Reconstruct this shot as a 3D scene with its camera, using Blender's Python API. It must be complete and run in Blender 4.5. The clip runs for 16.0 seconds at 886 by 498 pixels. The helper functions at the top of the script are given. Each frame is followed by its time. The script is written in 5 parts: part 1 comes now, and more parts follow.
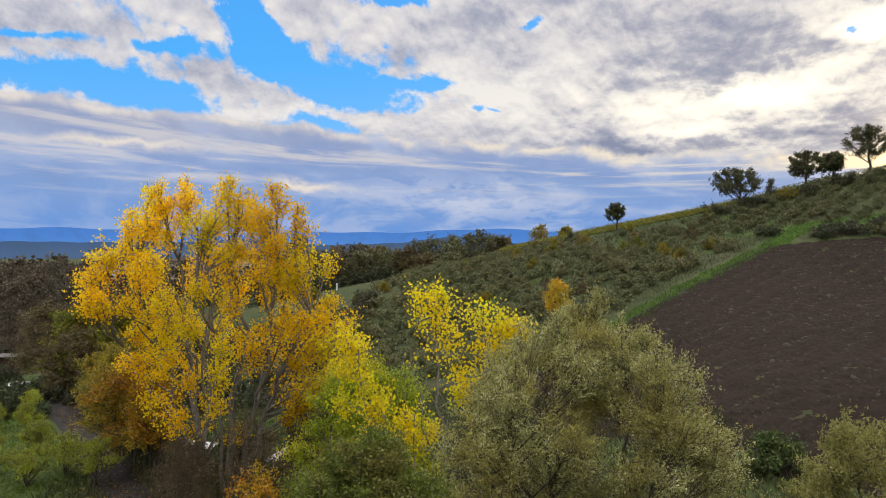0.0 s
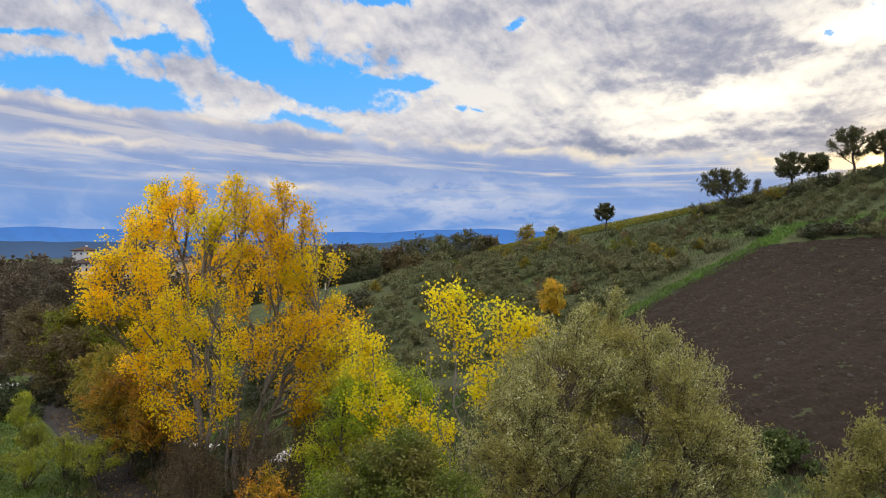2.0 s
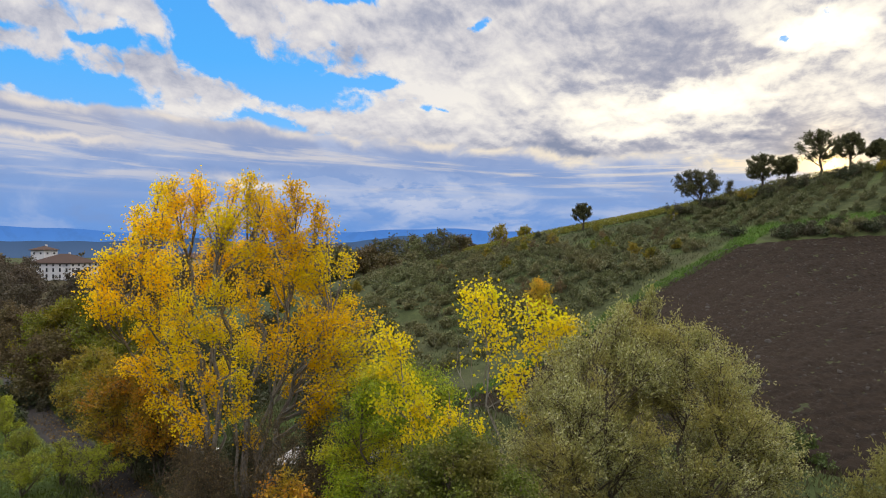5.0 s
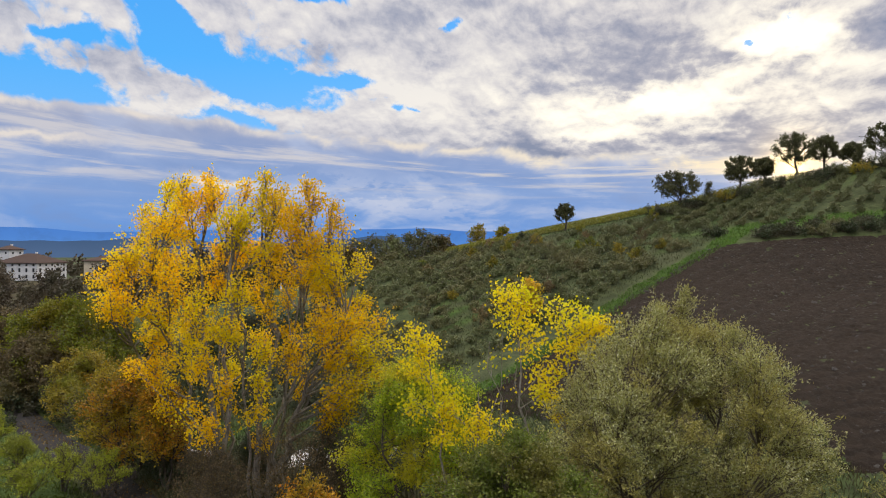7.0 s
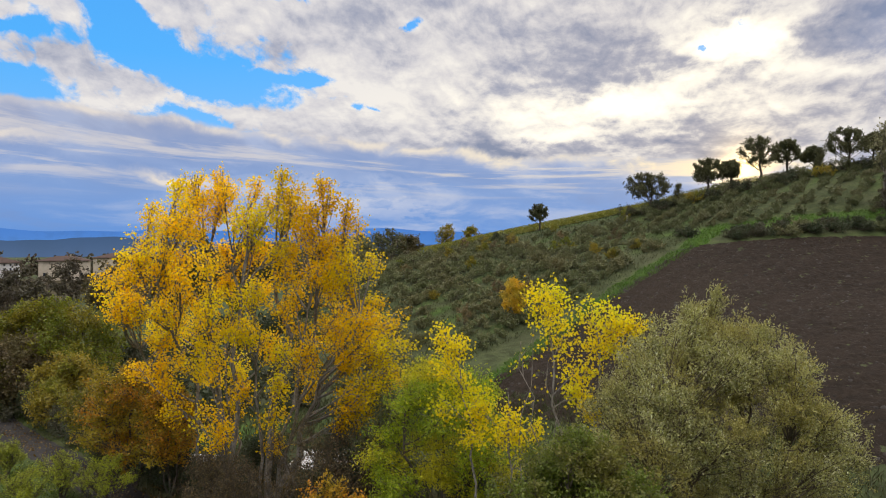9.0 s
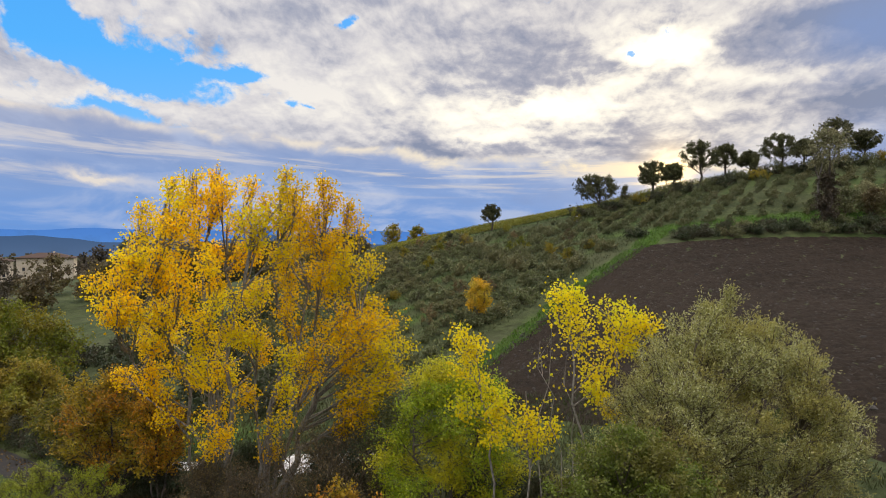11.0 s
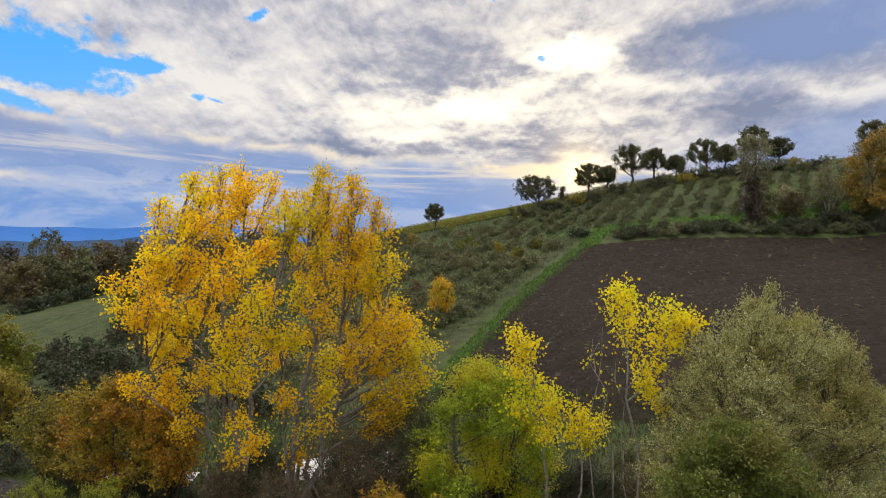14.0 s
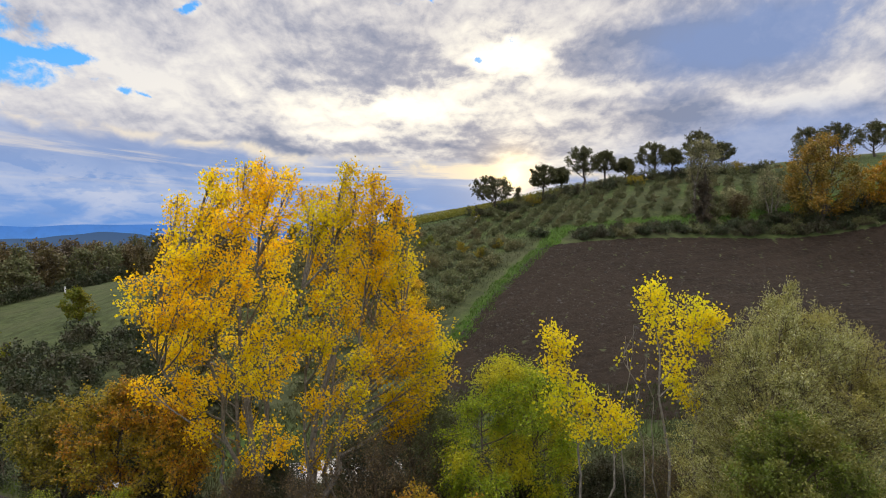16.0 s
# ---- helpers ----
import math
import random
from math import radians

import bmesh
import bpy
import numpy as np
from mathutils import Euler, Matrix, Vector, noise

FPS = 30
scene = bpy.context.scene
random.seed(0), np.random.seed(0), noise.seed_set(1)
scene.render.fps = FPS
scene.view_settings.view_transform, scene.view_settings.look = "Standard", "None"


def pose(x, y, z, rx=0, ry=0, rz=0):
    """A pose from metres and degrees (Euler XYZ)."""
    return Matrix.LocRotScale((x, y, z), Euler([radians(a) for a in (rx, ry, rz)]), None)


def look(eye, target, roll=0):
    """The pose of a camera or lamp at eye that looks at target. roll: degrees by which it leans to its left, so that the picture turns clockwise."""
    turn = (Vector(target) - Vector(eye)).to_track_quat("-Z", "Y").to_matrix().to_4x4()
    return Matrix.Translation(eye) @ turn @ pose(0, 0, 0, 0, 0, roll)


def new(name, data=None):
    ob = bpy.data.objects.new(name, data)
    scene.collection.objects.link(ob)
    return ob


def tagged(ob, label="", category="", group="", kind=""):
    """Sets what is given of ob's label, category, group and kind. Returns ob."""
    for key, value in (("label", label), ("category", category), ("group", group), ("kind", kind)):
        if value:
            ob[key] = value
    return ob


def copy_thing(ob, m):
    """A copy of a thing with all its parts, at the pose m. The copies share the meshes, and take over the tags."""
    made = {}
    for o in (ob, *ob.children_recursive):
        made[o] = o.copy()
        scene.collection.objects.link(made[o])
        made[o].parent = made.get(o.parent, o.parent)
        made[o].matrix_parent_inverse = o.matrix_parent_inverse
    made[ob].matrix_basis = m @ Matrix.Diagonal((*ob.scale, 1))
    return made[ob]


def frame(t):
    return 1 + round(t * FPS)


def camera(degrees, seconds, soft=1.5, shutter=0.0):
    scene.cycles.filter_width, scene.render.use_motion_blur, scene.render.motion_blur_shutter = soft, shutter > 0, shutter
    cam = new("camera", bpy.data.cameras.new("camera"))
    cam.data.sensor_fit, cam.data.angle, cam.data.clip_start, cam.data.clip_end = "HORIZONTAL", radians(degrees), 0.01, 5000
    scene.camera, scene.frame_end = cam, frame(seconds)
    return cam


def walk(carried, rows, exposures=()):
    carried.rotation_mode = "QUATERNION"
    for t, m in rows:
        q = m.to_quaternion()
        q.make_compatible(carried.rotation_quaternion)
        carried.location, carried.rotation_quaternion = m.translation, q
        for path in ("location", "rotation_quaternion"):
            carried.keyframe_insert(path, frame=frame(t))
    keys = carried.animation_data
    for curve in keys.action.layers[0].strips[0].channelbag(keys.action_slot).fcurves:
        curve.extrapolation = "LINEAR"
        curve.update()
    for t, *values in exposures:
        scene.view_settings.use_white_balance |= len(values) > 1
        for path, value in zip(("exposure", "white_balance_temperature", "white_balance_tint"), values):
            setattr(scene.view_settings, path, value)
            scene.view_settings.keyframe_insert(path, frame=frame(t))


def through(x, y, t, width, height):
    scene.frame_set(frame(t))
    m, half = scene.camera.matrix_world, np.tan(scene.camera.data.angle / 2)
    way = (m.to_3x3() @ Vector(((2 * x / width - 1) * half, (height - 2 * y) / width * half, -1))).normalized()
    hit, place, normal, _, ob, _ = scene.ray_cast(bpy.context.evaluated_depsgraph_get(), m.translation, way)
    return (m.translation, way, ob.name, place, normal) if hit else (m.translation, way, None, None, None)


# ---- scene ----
cam = camera(66.7, 16.0, soft=1.0)
METRES, EYE, TILT, LEAN, TURN = 20.0, 10.0, 0.0, 0.0, 0.0
ROWS = [
    (0.0, 0.0, 0.0, 0.0, 0.0, 0.0, -0.0),
    (0.5, -0.0133, 0.0005, -0.0002, -0.35, -0.0, 0.01),
    (1.0, -0.0274, 0.0014, -0.0005, -0.7, 0.0, -0.0),
    (1.5, -0.0427, 0.0026, -0.0006, -1.05, -0.0, -0.01),
    (2.0, -0.0591, 0.0038, -0.0008, -1.43, -0.01, -0.02),
    (2.5, -0.0763, 0.0051, -0.0009, -1.82, -0.02, -0.02),
    (3.0, -0.0942, 0.0067, -0.0011, -2.21, -0.02, -0.02),
    (3.5, -0.1127, 0.0082, -0.0013, -2.62, -0.03, -0.03),
    (4.0, -0.1322, 0.0098, -0.0015, -3.16, -0.03, -0.03),
    (4.5, -0.1527, 0.012, -0.0018, -3.78, -0.03, -0.04),
    (7.0, -0.2792, 0.0331, -0.0018, -6.86, -0.04, -0.1),
    (7.5, -0.3087, 0.0374, -0.0018, -7.5, -0.04, -0.11),
    (8.0, -0.3393, 0.0424, -0.0016, -8.17, -0.04, -0.12),
    (8.5, -0.3711, 0.0479, -0.0015, -8.99, -0.05, -0.12),
    (9.0, -0.4042, 0.0541, -0.0014, -10.25, -0.04, -0.14),
    (11.5, -0.5901, 0.0985, 0.0011, -17.01, -0.07, -0.17),
    (12.0, -0.6297, 0.1117, 0.001, -18.29, -0.07, -0.18),
    (12.5, -0.67, 0.1258, 0.0008, -19.53, -0.08, -0.19),
    (13.0, -0.7106, 0.1414, 0.0007, -20.74, -0.08, -0.2),
    (13.5, -0.7515, 0.1579, 0.0004, -21.87, -0.1, -0.22),
    (14.0, -0.7925, 0.1755, 0.0001, -23.02, -0.1, -0.23),
    (14.5, -0.8339, 0.1937, -0.0002, -24.22, -0.08, -0.25),
    (15.0, -0.8753, 0.213, -0.0007, -25.59, -0.08, -0.27),
    (15.5, -0.9165, 0.234, -0.0013, -26.98, -0.08, -0.3),
    (16.0, -0.9576, 0.2564, -0.0018, -28.35, -0.09, -0.32),
]
walk(cam, [(t, pose(0, 0, EYE, TILT, LEAN, TURN) @ pose(METRES * x, METRES * y, METRES * z, 90 + pitch, roll, yaw)) for t, x, y, z, yaw, pitch, roll in ROWS])

# ---- world, sun, exposure ----
SUN_AZ, SUN_EL = 34.3, 6.2          # degrees right of north (+y) and above the horizon


class Nodes:
    """Small helper to write node graphs as expressions."""

    def __init__(self, tree):
        self.t = tree
        tree.nodes.clear()

    def add(self, kind):
        return self.t.nodes.new(kind)

    def link(self, a, b):
        self.t.links.new(a, b)

    def put(self, socket, v):
        if isinstance(v, bpy.types.NodeSocket):
            self.link(v, socket)
        elif v is not None:
            socket.default_value = v

    def m(self, op, a, b=None, c=None, clamp=False):
        n = self.add("ShaderNodeMath")
        n.operation, n.use_clamp = op, clamp
        for i, v in enumerate((a, b, c)):
            self.put(n.inputs[i], v)
        return n.outputs[0]

    def step(self, v, lo, hi, a=0.0, b=1.0):
        n = self.add("ShaderNodeMapRange")
        n.interpolation_type = "SMOOTHSTEP"
        for i, x in enumerate((v, lo, hi, a, b)):
            self.put(n.inputs[i], x)
        return n.outputs[0]

    def mix(self, f, a, b, mode="MIX"):
        n = self.add("ShaderNodeMix")
        n.data_type, n.blend_type = "RGBA", mode
        self.put(n.inputs[0], f)
        for sock, v in ((n.inputs[6], a), (n.inputs[7], b)):
            self.put(sock, (*v, 1) if isinstance(v, tuple) else v)
        return n.outputs[2]

    def noise(self, vec, scale, detail=4, rough=0.55, dist=0.0):
        n = self.add("ShaderNodeTexNoise")
        self.put(n.inputs["Vector"], vec)
        n.inputs["Scale"].default_value, n.inputs["Detail"].default_value = scale, detail
        n.inputs["Roughness"].default_value, n.inputs["Distortion"].default_value = rough, dist
        return n.outputs["Fac"]

    def ramp(self, f, stops):
        n = self.add("ShaderNodeValToRGB")
        self.put(n.inputs[0], f)
        r = n.color_ramp
        while len(r.elements) < len(stops):
            r.elements.new(0.5)
        for e, (p, c) in zip(r.elements, stops):
            e.position, e.color = p, (*c, 1)
        return n.outputs[0]


# soft ovals in the sky: azimuth, elevation, half width, half height, strength, lean (degrees)
BLUE_GAPS = ((-26.5, 12.3, 13.3, 2.0, 0.30, -3), (-7.4, 13.6, 8.6, 2.9, 0.30, -4), (-13.0, 15.1, 5.5, 2.2, 0.26, -20), (-16.1, 18.6, 4.0, 2.0, 0.28, -30), (7.0, 18.3, 2.8, 1.6, 0.26, 15), (-10.7, 10.1, 3.5, 1.3, 0.26, -15), (-22.9, 15.4, 6.7, 1.0, 0.16, 5), (-4.0, 20.1, 4.3, 1.0, 0.24, 0),
             (31.2, 15.5, 1.8, 0.8, 0.22, 0), (34.2, 17.2, 1.8, 0.7, 0.2, 0), (25.7, 20.1, 3.6, 1.0, 0.24, 0), (-31.3, 15.3, 4.7, 0.6, 0.14, 0), (-1.2, 13.7, 3.6, 0.7, 0.18, 0), (4.1, 11.6, 2.2, 0.7, 0.16, 0))
CLOUD_TONES = ((23.4, 15.1, 12.2, 3.2, 0.13, 4), (14.0, 8.2, 14.0, 1.6, 0.45, 0), (24.6, 11.4, 14.9, 2.3, -0.42, 3), (32.1, 15.9, 4.1, 2.1, -0.6, 0), (17.1, 6.4, 11.2, 0.6, -0.4, 0), (5.6, 13.0, 14.2, 5.0, -0.26, 0), (29.2, 8.5, 8.2, 1.2, 0.28, 0), (-29.1, 16.2, 9.4, 1.8, 0.14, 0),
               (50.4, 15.9, 12.5, 4.8, 0.6, 0), (41.4, 13.1, 5.8, 1.2, -0.4, -8), (53.7, 11.0, 4.8, 1.2, -0.45, 0), (48.4, 10.6, 8.8, 2.2, 0.45, 0), (59.7, 11.9, 5.3, 1.4, -0.5, 15), (-22.1, 13.2, 11.1, 0.9, 0.12, 0), (18.4, 9.5, 7.8, 0.6, -0.25, 0), (34.8, 16.0, 5.2, 2.6, -0.3, 0))


def build_sky():
    w = bpy.data.worlds.new("evening_sky")
    scene.world = w
    w.use_nodes = True
    g = Nodes(w.node_tree)
    way = g.add("ShaderNodeTexCoord").outputs["Generated"]
    sep = g.add("ShaderNodeSeparateXYZ")
    g.link(way, sep.inputs[0])
    x, y, z = sep.outputs
    az = g.m("MULTIPLY", g.m("ARCTAN2", x, y), 57.2958)
    el = g.m("MULTIPLY", g.m("ARCSINE", z), 57.2958)
    # cloud rows crowd together towards the horizon
    rise = g.m("LOGARITHM", g.m("MULTIPLY_ADD", g.m("MAXIMUM", el, -3.0), 1.0 / 9.0, 1.0), math.e)
    # and fan out from the sun's side
    apart = g.m("SUBTRACT", az, 28.0)
    rise = g.m("MULTIPLY", rise, g.m("MULTIPLY_ADD", g.m("SQRT", g.m("MULTIPLY_ADD", apart, apart, 150.0)), -0.0055, 1.15))

    def xyz(a, b, c=0.0):
        n = g.add("ShaderNodeCombineXYZ")
        for i, v in enumerate((a, b, c)):
            g.put(n.inputs[i], v)
        return n.outputs[0]

    def puff(sx, sy, shift=0.0, drop=0.0):
        """Places in the cloud deck: sx to a degree sideways, sy to a step of height."""
        return xyz(g.m("MULTIPLY_ADD", az, sx, shift), g.m("MULTIPLY_ADD", rise, sy, drop), shift)

    warp = g.add("ShaderNodeTexNoise")
    g.link(puff(0.20, 5.0, 3.0), warp.inputs["Vector"])
    warp.inputs["Scale"].default_value, warp.inputs["Detail"].default_value, warp.inputs["Roughness"].default_value = 1.0, 5.0, 0.6
    ws = g.add("ShaderNodeSeparateColor")
    g.link(warp.outputs["Color"], ws.inputs[0])
    torn = xyz(g.m("MULTIPLY_ADD", g.m("SUBTRACT", ws.outputs[0], 0.5), 9.0, az), g.m("MULTIPLY_ADD", g.m("SUBTRACT", ws.outputs[1], 0.5), 3.0, el))

    def oval(a, e, wa, we, lean=0.0):
        n = g.add("ShaderNodeMapping")
        n.vector_type = "TEXTURE"
        g.link(torn, n.inputs["Vector"])
        n.inputs["Location"].default_value, n.inputs["Rotation"].default_value, n.inputs["Scale"].default_value = (a, e, 0), (0, 0, radians(lean)), (wa, we, 1)
        q = g.add("ShaderNodeTexGradient")
        q.gradient_type = "QUADRATIC_SPHERE"
        g.link(n.outputs[0], q.inputs[0])
        return q.outputs["Fac"]

    def ovals(rows, first=0.0):
        s = first
        for a, e, wa, we, k, lean in rows:
            s = g.m("MULTIPLY_ADD", oval(a, e, wa * 1.25, we * 1.25, lean), k * 1.5, s)
        return s

    sky = g.add("ShaderNodeTexSky")
    sky.sky_type, sky.sun_disc = "NISHITA", False
    sky.sun_elevation, sky.sun_rotation = radians(SUN_EL), radians(SUN_AZ)
    clear = g.ramp(g.m("DIVIDE", el, 60.0, clamp=True), [(0.0, (0.15, 0.36, 0.80)), (0.12, (0.14, 0.46, 0.94)), (0.25, (0.055, 0.40, 0.94)), (0.6, (0.05, 0.26, 0.80)), (1.0, (0.04, 0.18, 0.62))])
    clear = g.mix(0.02, clear, sky.outputs[0], "ADD")

    # how near the sun a direction is
    sun = Vector((math.sin(radians(SUN_AZ)) * math.cos(radians(SUN_EL)), math.cos(radians(SUN_AZ)) * math.cos(radians(SUN_EL)), math.sin(radians(SUN_EL))))
    dot = g.add("ShaderNodeVectorMath")
    dot.operation = "DOT_PRODUCT"
    g.link(way, dot.inputs[0])
    dot.inputs[1].default_value = sun
    off = g.m("MULTIPLY", g.m("ARCCOSINE", g.m("MINIMUM", dot.outputs["Value"], 1.0)), 57.2958)
    wide = g.m("EXPONENT", g.m("DIVIDE", off, -24.0))
    glow = g.m("ADD", g.m("MULTIPLY", oval(24.0, 11.5, 24.0, 7.5, 4.0), 1.5), g.m("ADD", g.m("MULTIPLY", oval(34.0, 16.0, 9.0, 4.5), 1.9), g.m("EXPONENT", g.m("DIVIDE", off, -3.0))))

    # the upper deck of broken cloud, with its blue gaps
    big = g.noise(puff(0.10, 3.4, 1.0), 1.0, 3, 0.5, 0.2)
    mid = g.noise(puff(0.25, 8.5, 4.0), 1.0, 5, 0.58, 0.35)
    mid_under = g.noise(puff(0.25, 8.5, 4.0, -0.42), 1.0, 5, 0.58, 0.35)
    small = g.noise(puff(0.60, 18.0, 7.0), 1.0, 5, 0.6, 0.4)
    small_under = g.noise(puff(0.60, 18.0, 7.0, -0.4), 1.0, 5, 0.6, 0.4)
    relief = g.m("ADD", g.m("SUBTRACT", mid, mid_under), g.m("MULTIPLY", g.m("SUBTRACT", small, small_under), 0.7))
    body = g.m("ADD", g.m("MULTIPLY", big, 0.30), g.m("ADD", g.m("MULTIPLY", mid, 0.42), g.m("MULTIPLY", small, 0.28)))
    body = g.m("SUBTRACT", g.m("ADD", body, g.step(az, -8.0, 12.0, 0.035, 0.16)), ovals(BLUE_GAPS))
    deck = g.step(body, 0.40, 0.51)
    thick = g.m("MULTIPLY_ADD", g.m("SUBTRACT", body, 0.52), 1.0, g.m("MULTIPLY_ADD", g.m("SUBTRACT", g.noise(puff(0.15, 8.0, 11.0), 1.0, 5, 0.55, 0.3), 0.5), 1.3, 0.34))
    thick = g.m("MULTIPLY_ADD", relief, -1.05, g.m("ADD", thick, ovals(CLOUD_TONES)))
    tone = g.m("ADD", thick, 0.0, clamp=True)
    cool = g.ramp(tone, [(0.0, (0.82, 0.79, 0.78)), (0.35, (0.62, 0.62, 0.68)), (0.7, (0.40, 0.43, 0.54)), (1.0, (0.27, 0.32, 0.46))])
    warm = g.ramp(tone, [(0.0, (1.0, 0.945, 0.84)), (0.35, (0.80, 0.745, 0.70)), (0.7, (0.44, 0.43, 0.485)), (1.0, (0.25, 0.275, 0.37))])
    cloud = g.mix(g.m("MULTIPLY", wide, 1.25, clamp=True), cool, warm)
    hot = g.m("MULTIPLY", glow, g.m("SUBTRACT", 1.0, g.m("MULTIPLY", tone, 1.7), clamp=True))
    cloud = g.mix(g.m("MULTIPLY", hot, 0.8, clamp=True), cloud, (1.4, 1.29, 1.03))
    col = g.mix(deck, clear, cloud)

    # the bank of grey cloud over the valley: a lumpy top with a pale rim, blue haze and faint cloud below
    line = g.ramp(g.m("MULTIPLY_ADD", az, 0.01, 0.4, clamp=True), [(0.05, (0.565,) * 3), (0.17, (0.555,) * 3), (0.33, (0.51,) * 3), (0.47, (0.44,) * 3), (0.63, (0.385,) * 3), (1.0, (0.29,) * 3)])
    lump = g.noise(puff(0.16, 3.0, 15.0), 1.0, 6, 0.55, 0.3)
    deep = g.m("SUBTRACT", g.m("MULTIPLY_ADD", line, 20.0, g.m("MULTIPLY", g.m("SUBTRACT", lump, 0.5), 3.6)), el)
    low = g.m("MULTIPLY", g.step(deep, -0.1, 0.5), g.step(g.m("ABSOLUTE", az), 60.0, 90.0, 1.0, 0.4))
    sheet = g.ramp(g.m("DIVIDE", el, 12.0, clamp=True), [(0.0, (0.10, 0.27, 0.68)), (0.14, (0.155, 0.32, 0.70)), (0.40, (0.225, 0.36, 0.67)), (0.62, (0.29, 0.385, 0.63)), (0.85, (0.37, 0.41, 0.56)), (1.0, (0.47, 0.47, 0.56))])
    soft = g.noise(puff(0.12, 4.5, 21.0), 1.0, 6, 0.55, 0.5)
    sheet = g.mix(g.m("MULTIPLY", g.step(soft, 0.45, 0.62), g.step(az, -25.0, 0.0, 0.4, 0.7)), sheet, (0.46, 0.54, 0.74))
    sheet = g.mix(g.m("MULTIPLY", g.step(soft, 0.48, 0.30), 0.45), sheet, (0.20, 0.305, 0.57))
    pale = g.m("MULTIPLY", oval(2.2, 4.3, 17.0, 3.4, -4.0), g.step(g.m("MULTIPLY_ADD", relief, 1.0, mid), 0.36, 0.60))
    sheet = g.mix(g.m("MULTIPLY", pale, 0.9, clamp=True), sheet, (0.56, 0.61, 0.76))
    rim = g.m("MULTIPLY", g.step(g.m("ABSOLUTE", g.m("SUBTRACT", deep, 0.45)), 0.0, 0.9, 1.0, 0.0), g.step(mid, 0.36, 0.60, 0.35, 1.0))
    streaks = g.m("MULTIPLY", g.step(g.noise(puff(0.06, 13.0, 6.0), 1.0, 6, 0.6, 0.3), 0.48, 0.64), g.step(el, 3.5, 6.5, 0.0, 0.6))
    streaks = g.m("MAXIMUM", streaks, g.m("MULTIPLY", g.m("ADD", oval(-11.3, 5.2, 8.0, 0.8, -6.0), oval(-26.0, 8.0, 17.0, 0.9)), 1.3, clamp=True))
    sheet = g.mix(g.m("MAXIMUM", rim, streaks), sheet, g.mix(wide, (0.74, 0.69, 0.67), (1.05, 0.90, 0.62)))
    sheet = g.mix(g.m("MULTIPLY", g.m("EXPONENT", g.m("DIVIDE", off, -7.0)), g.m("ADD", 0.2, streaks), clamp=True), sheet, (1.5, 1.15, 0.62))
    col = g.mix(low, col, sheet)
    col = g.mix(g.m("EXPONENT", g.m("DIVIDE", off, -0.9)), col, (4.0, 2.9, 1.2))
    # the lavender rain cloud on the other side of the sun
    rain = g.m("MULTIPLY", g.m("MULTIPLY", oval(53.0, 16.0, 17.0, 6.0, 6.0), 1.9), g.step(tone, 0.25, 0.75, 0.25, 1.0), clamp=True)
    rain = g.m("ADD", rain, g.m("MULTIPLY", oval(54.0, 7.6, 20.0, 4.6, 6.0), 2.3), clamp=True)
    col = g.mix(g.m("MULTIPLY", rain, 0.75, clamp=True), col, (0.235, 0.335, 0.60))
    # a clouded sky is several times brighter overhead than low down
    col = g.mix(1.0, col, g.ramp(g.m("DIVIDE", el, 90.0, clamp=True), [(0.0, (1, 1, 1)), (0.24, (1, 1, 1)), (0.45, (3.5, 3.35, 3.05)), (0.8, (5.4, 5.2, 4.65)), (1.0, (5.8, 5.5, 4.9))]), "MULTIPLY")
    # below the horizon: dull land
    col = g.mix(g.step(el, -1.2, -0.2), (0.05, 0.06, 0.06), col)
    bg = g.add("ShaderNodeBackground")
    g.link(col, bg.inputs[0])
    bg.inputs[1].default_value = 1.0
    out = g.add("ShaderNodeOutputWorld")
    g.link(bg.outputs[0], out.inputs[0])
    return sun


to_sun = build_sky()
sun_data = bpy.data.lights.new("sun", "SUN")
sun_data.energy, sun_data.angle, sun_data.color = 0.9, radians(9.0), (1.0, 0.80, 0.55)
sun_lamp = new("sun", sun_data)
sun_lamp.matrix_world = look(to_sun * 200, (0, 0, 0))

# ---- materials ----
# the ploughed field's corner, and the ways along the planted rows and across them
CORNER = np.array((41.5, 85.2))
ROW = np.array((0.794, 0.608))
ACROSS = np.array((-0.608, 0.794))


def material(name):
    m = bpy.data.materials.new(name)
    m.use_nodes = True
    g = Nodes(m.node_tree)
    return m, g


def finish(g, shader):
    out = g.add("ShaderNodeOutputMaterial")
    g.link(shader, out.inputs[0])


def principled(g, colour, rough=0.8, bump=None, strength=0.4, distance=0.05, spec=0.3):
    p = g.add("ShaderNodeBsdfPrincipled")
    g.put(p.inputs["Base Color"], (*colour, 1) if isinstance(colour, tuple) else colour)
    g.put(p.inputs["Roughness"], rough)
    p.inputs["Specular IOR Level"].default_value = spec
    if bump is not None:
        b = g.add("ShaderNodeBump")
        b.inputs["Strength"].default_value, b.inputs["Distance"].default_value = strength, distance
        g.link(bump, b.inputs["Height"])
        g.link(b.outputs[0], p.inputs["Normal"])
    return p.outputs[0]


def where(g):
    return g.add("ShaderNodeNewGeometry").outputs["Position"]


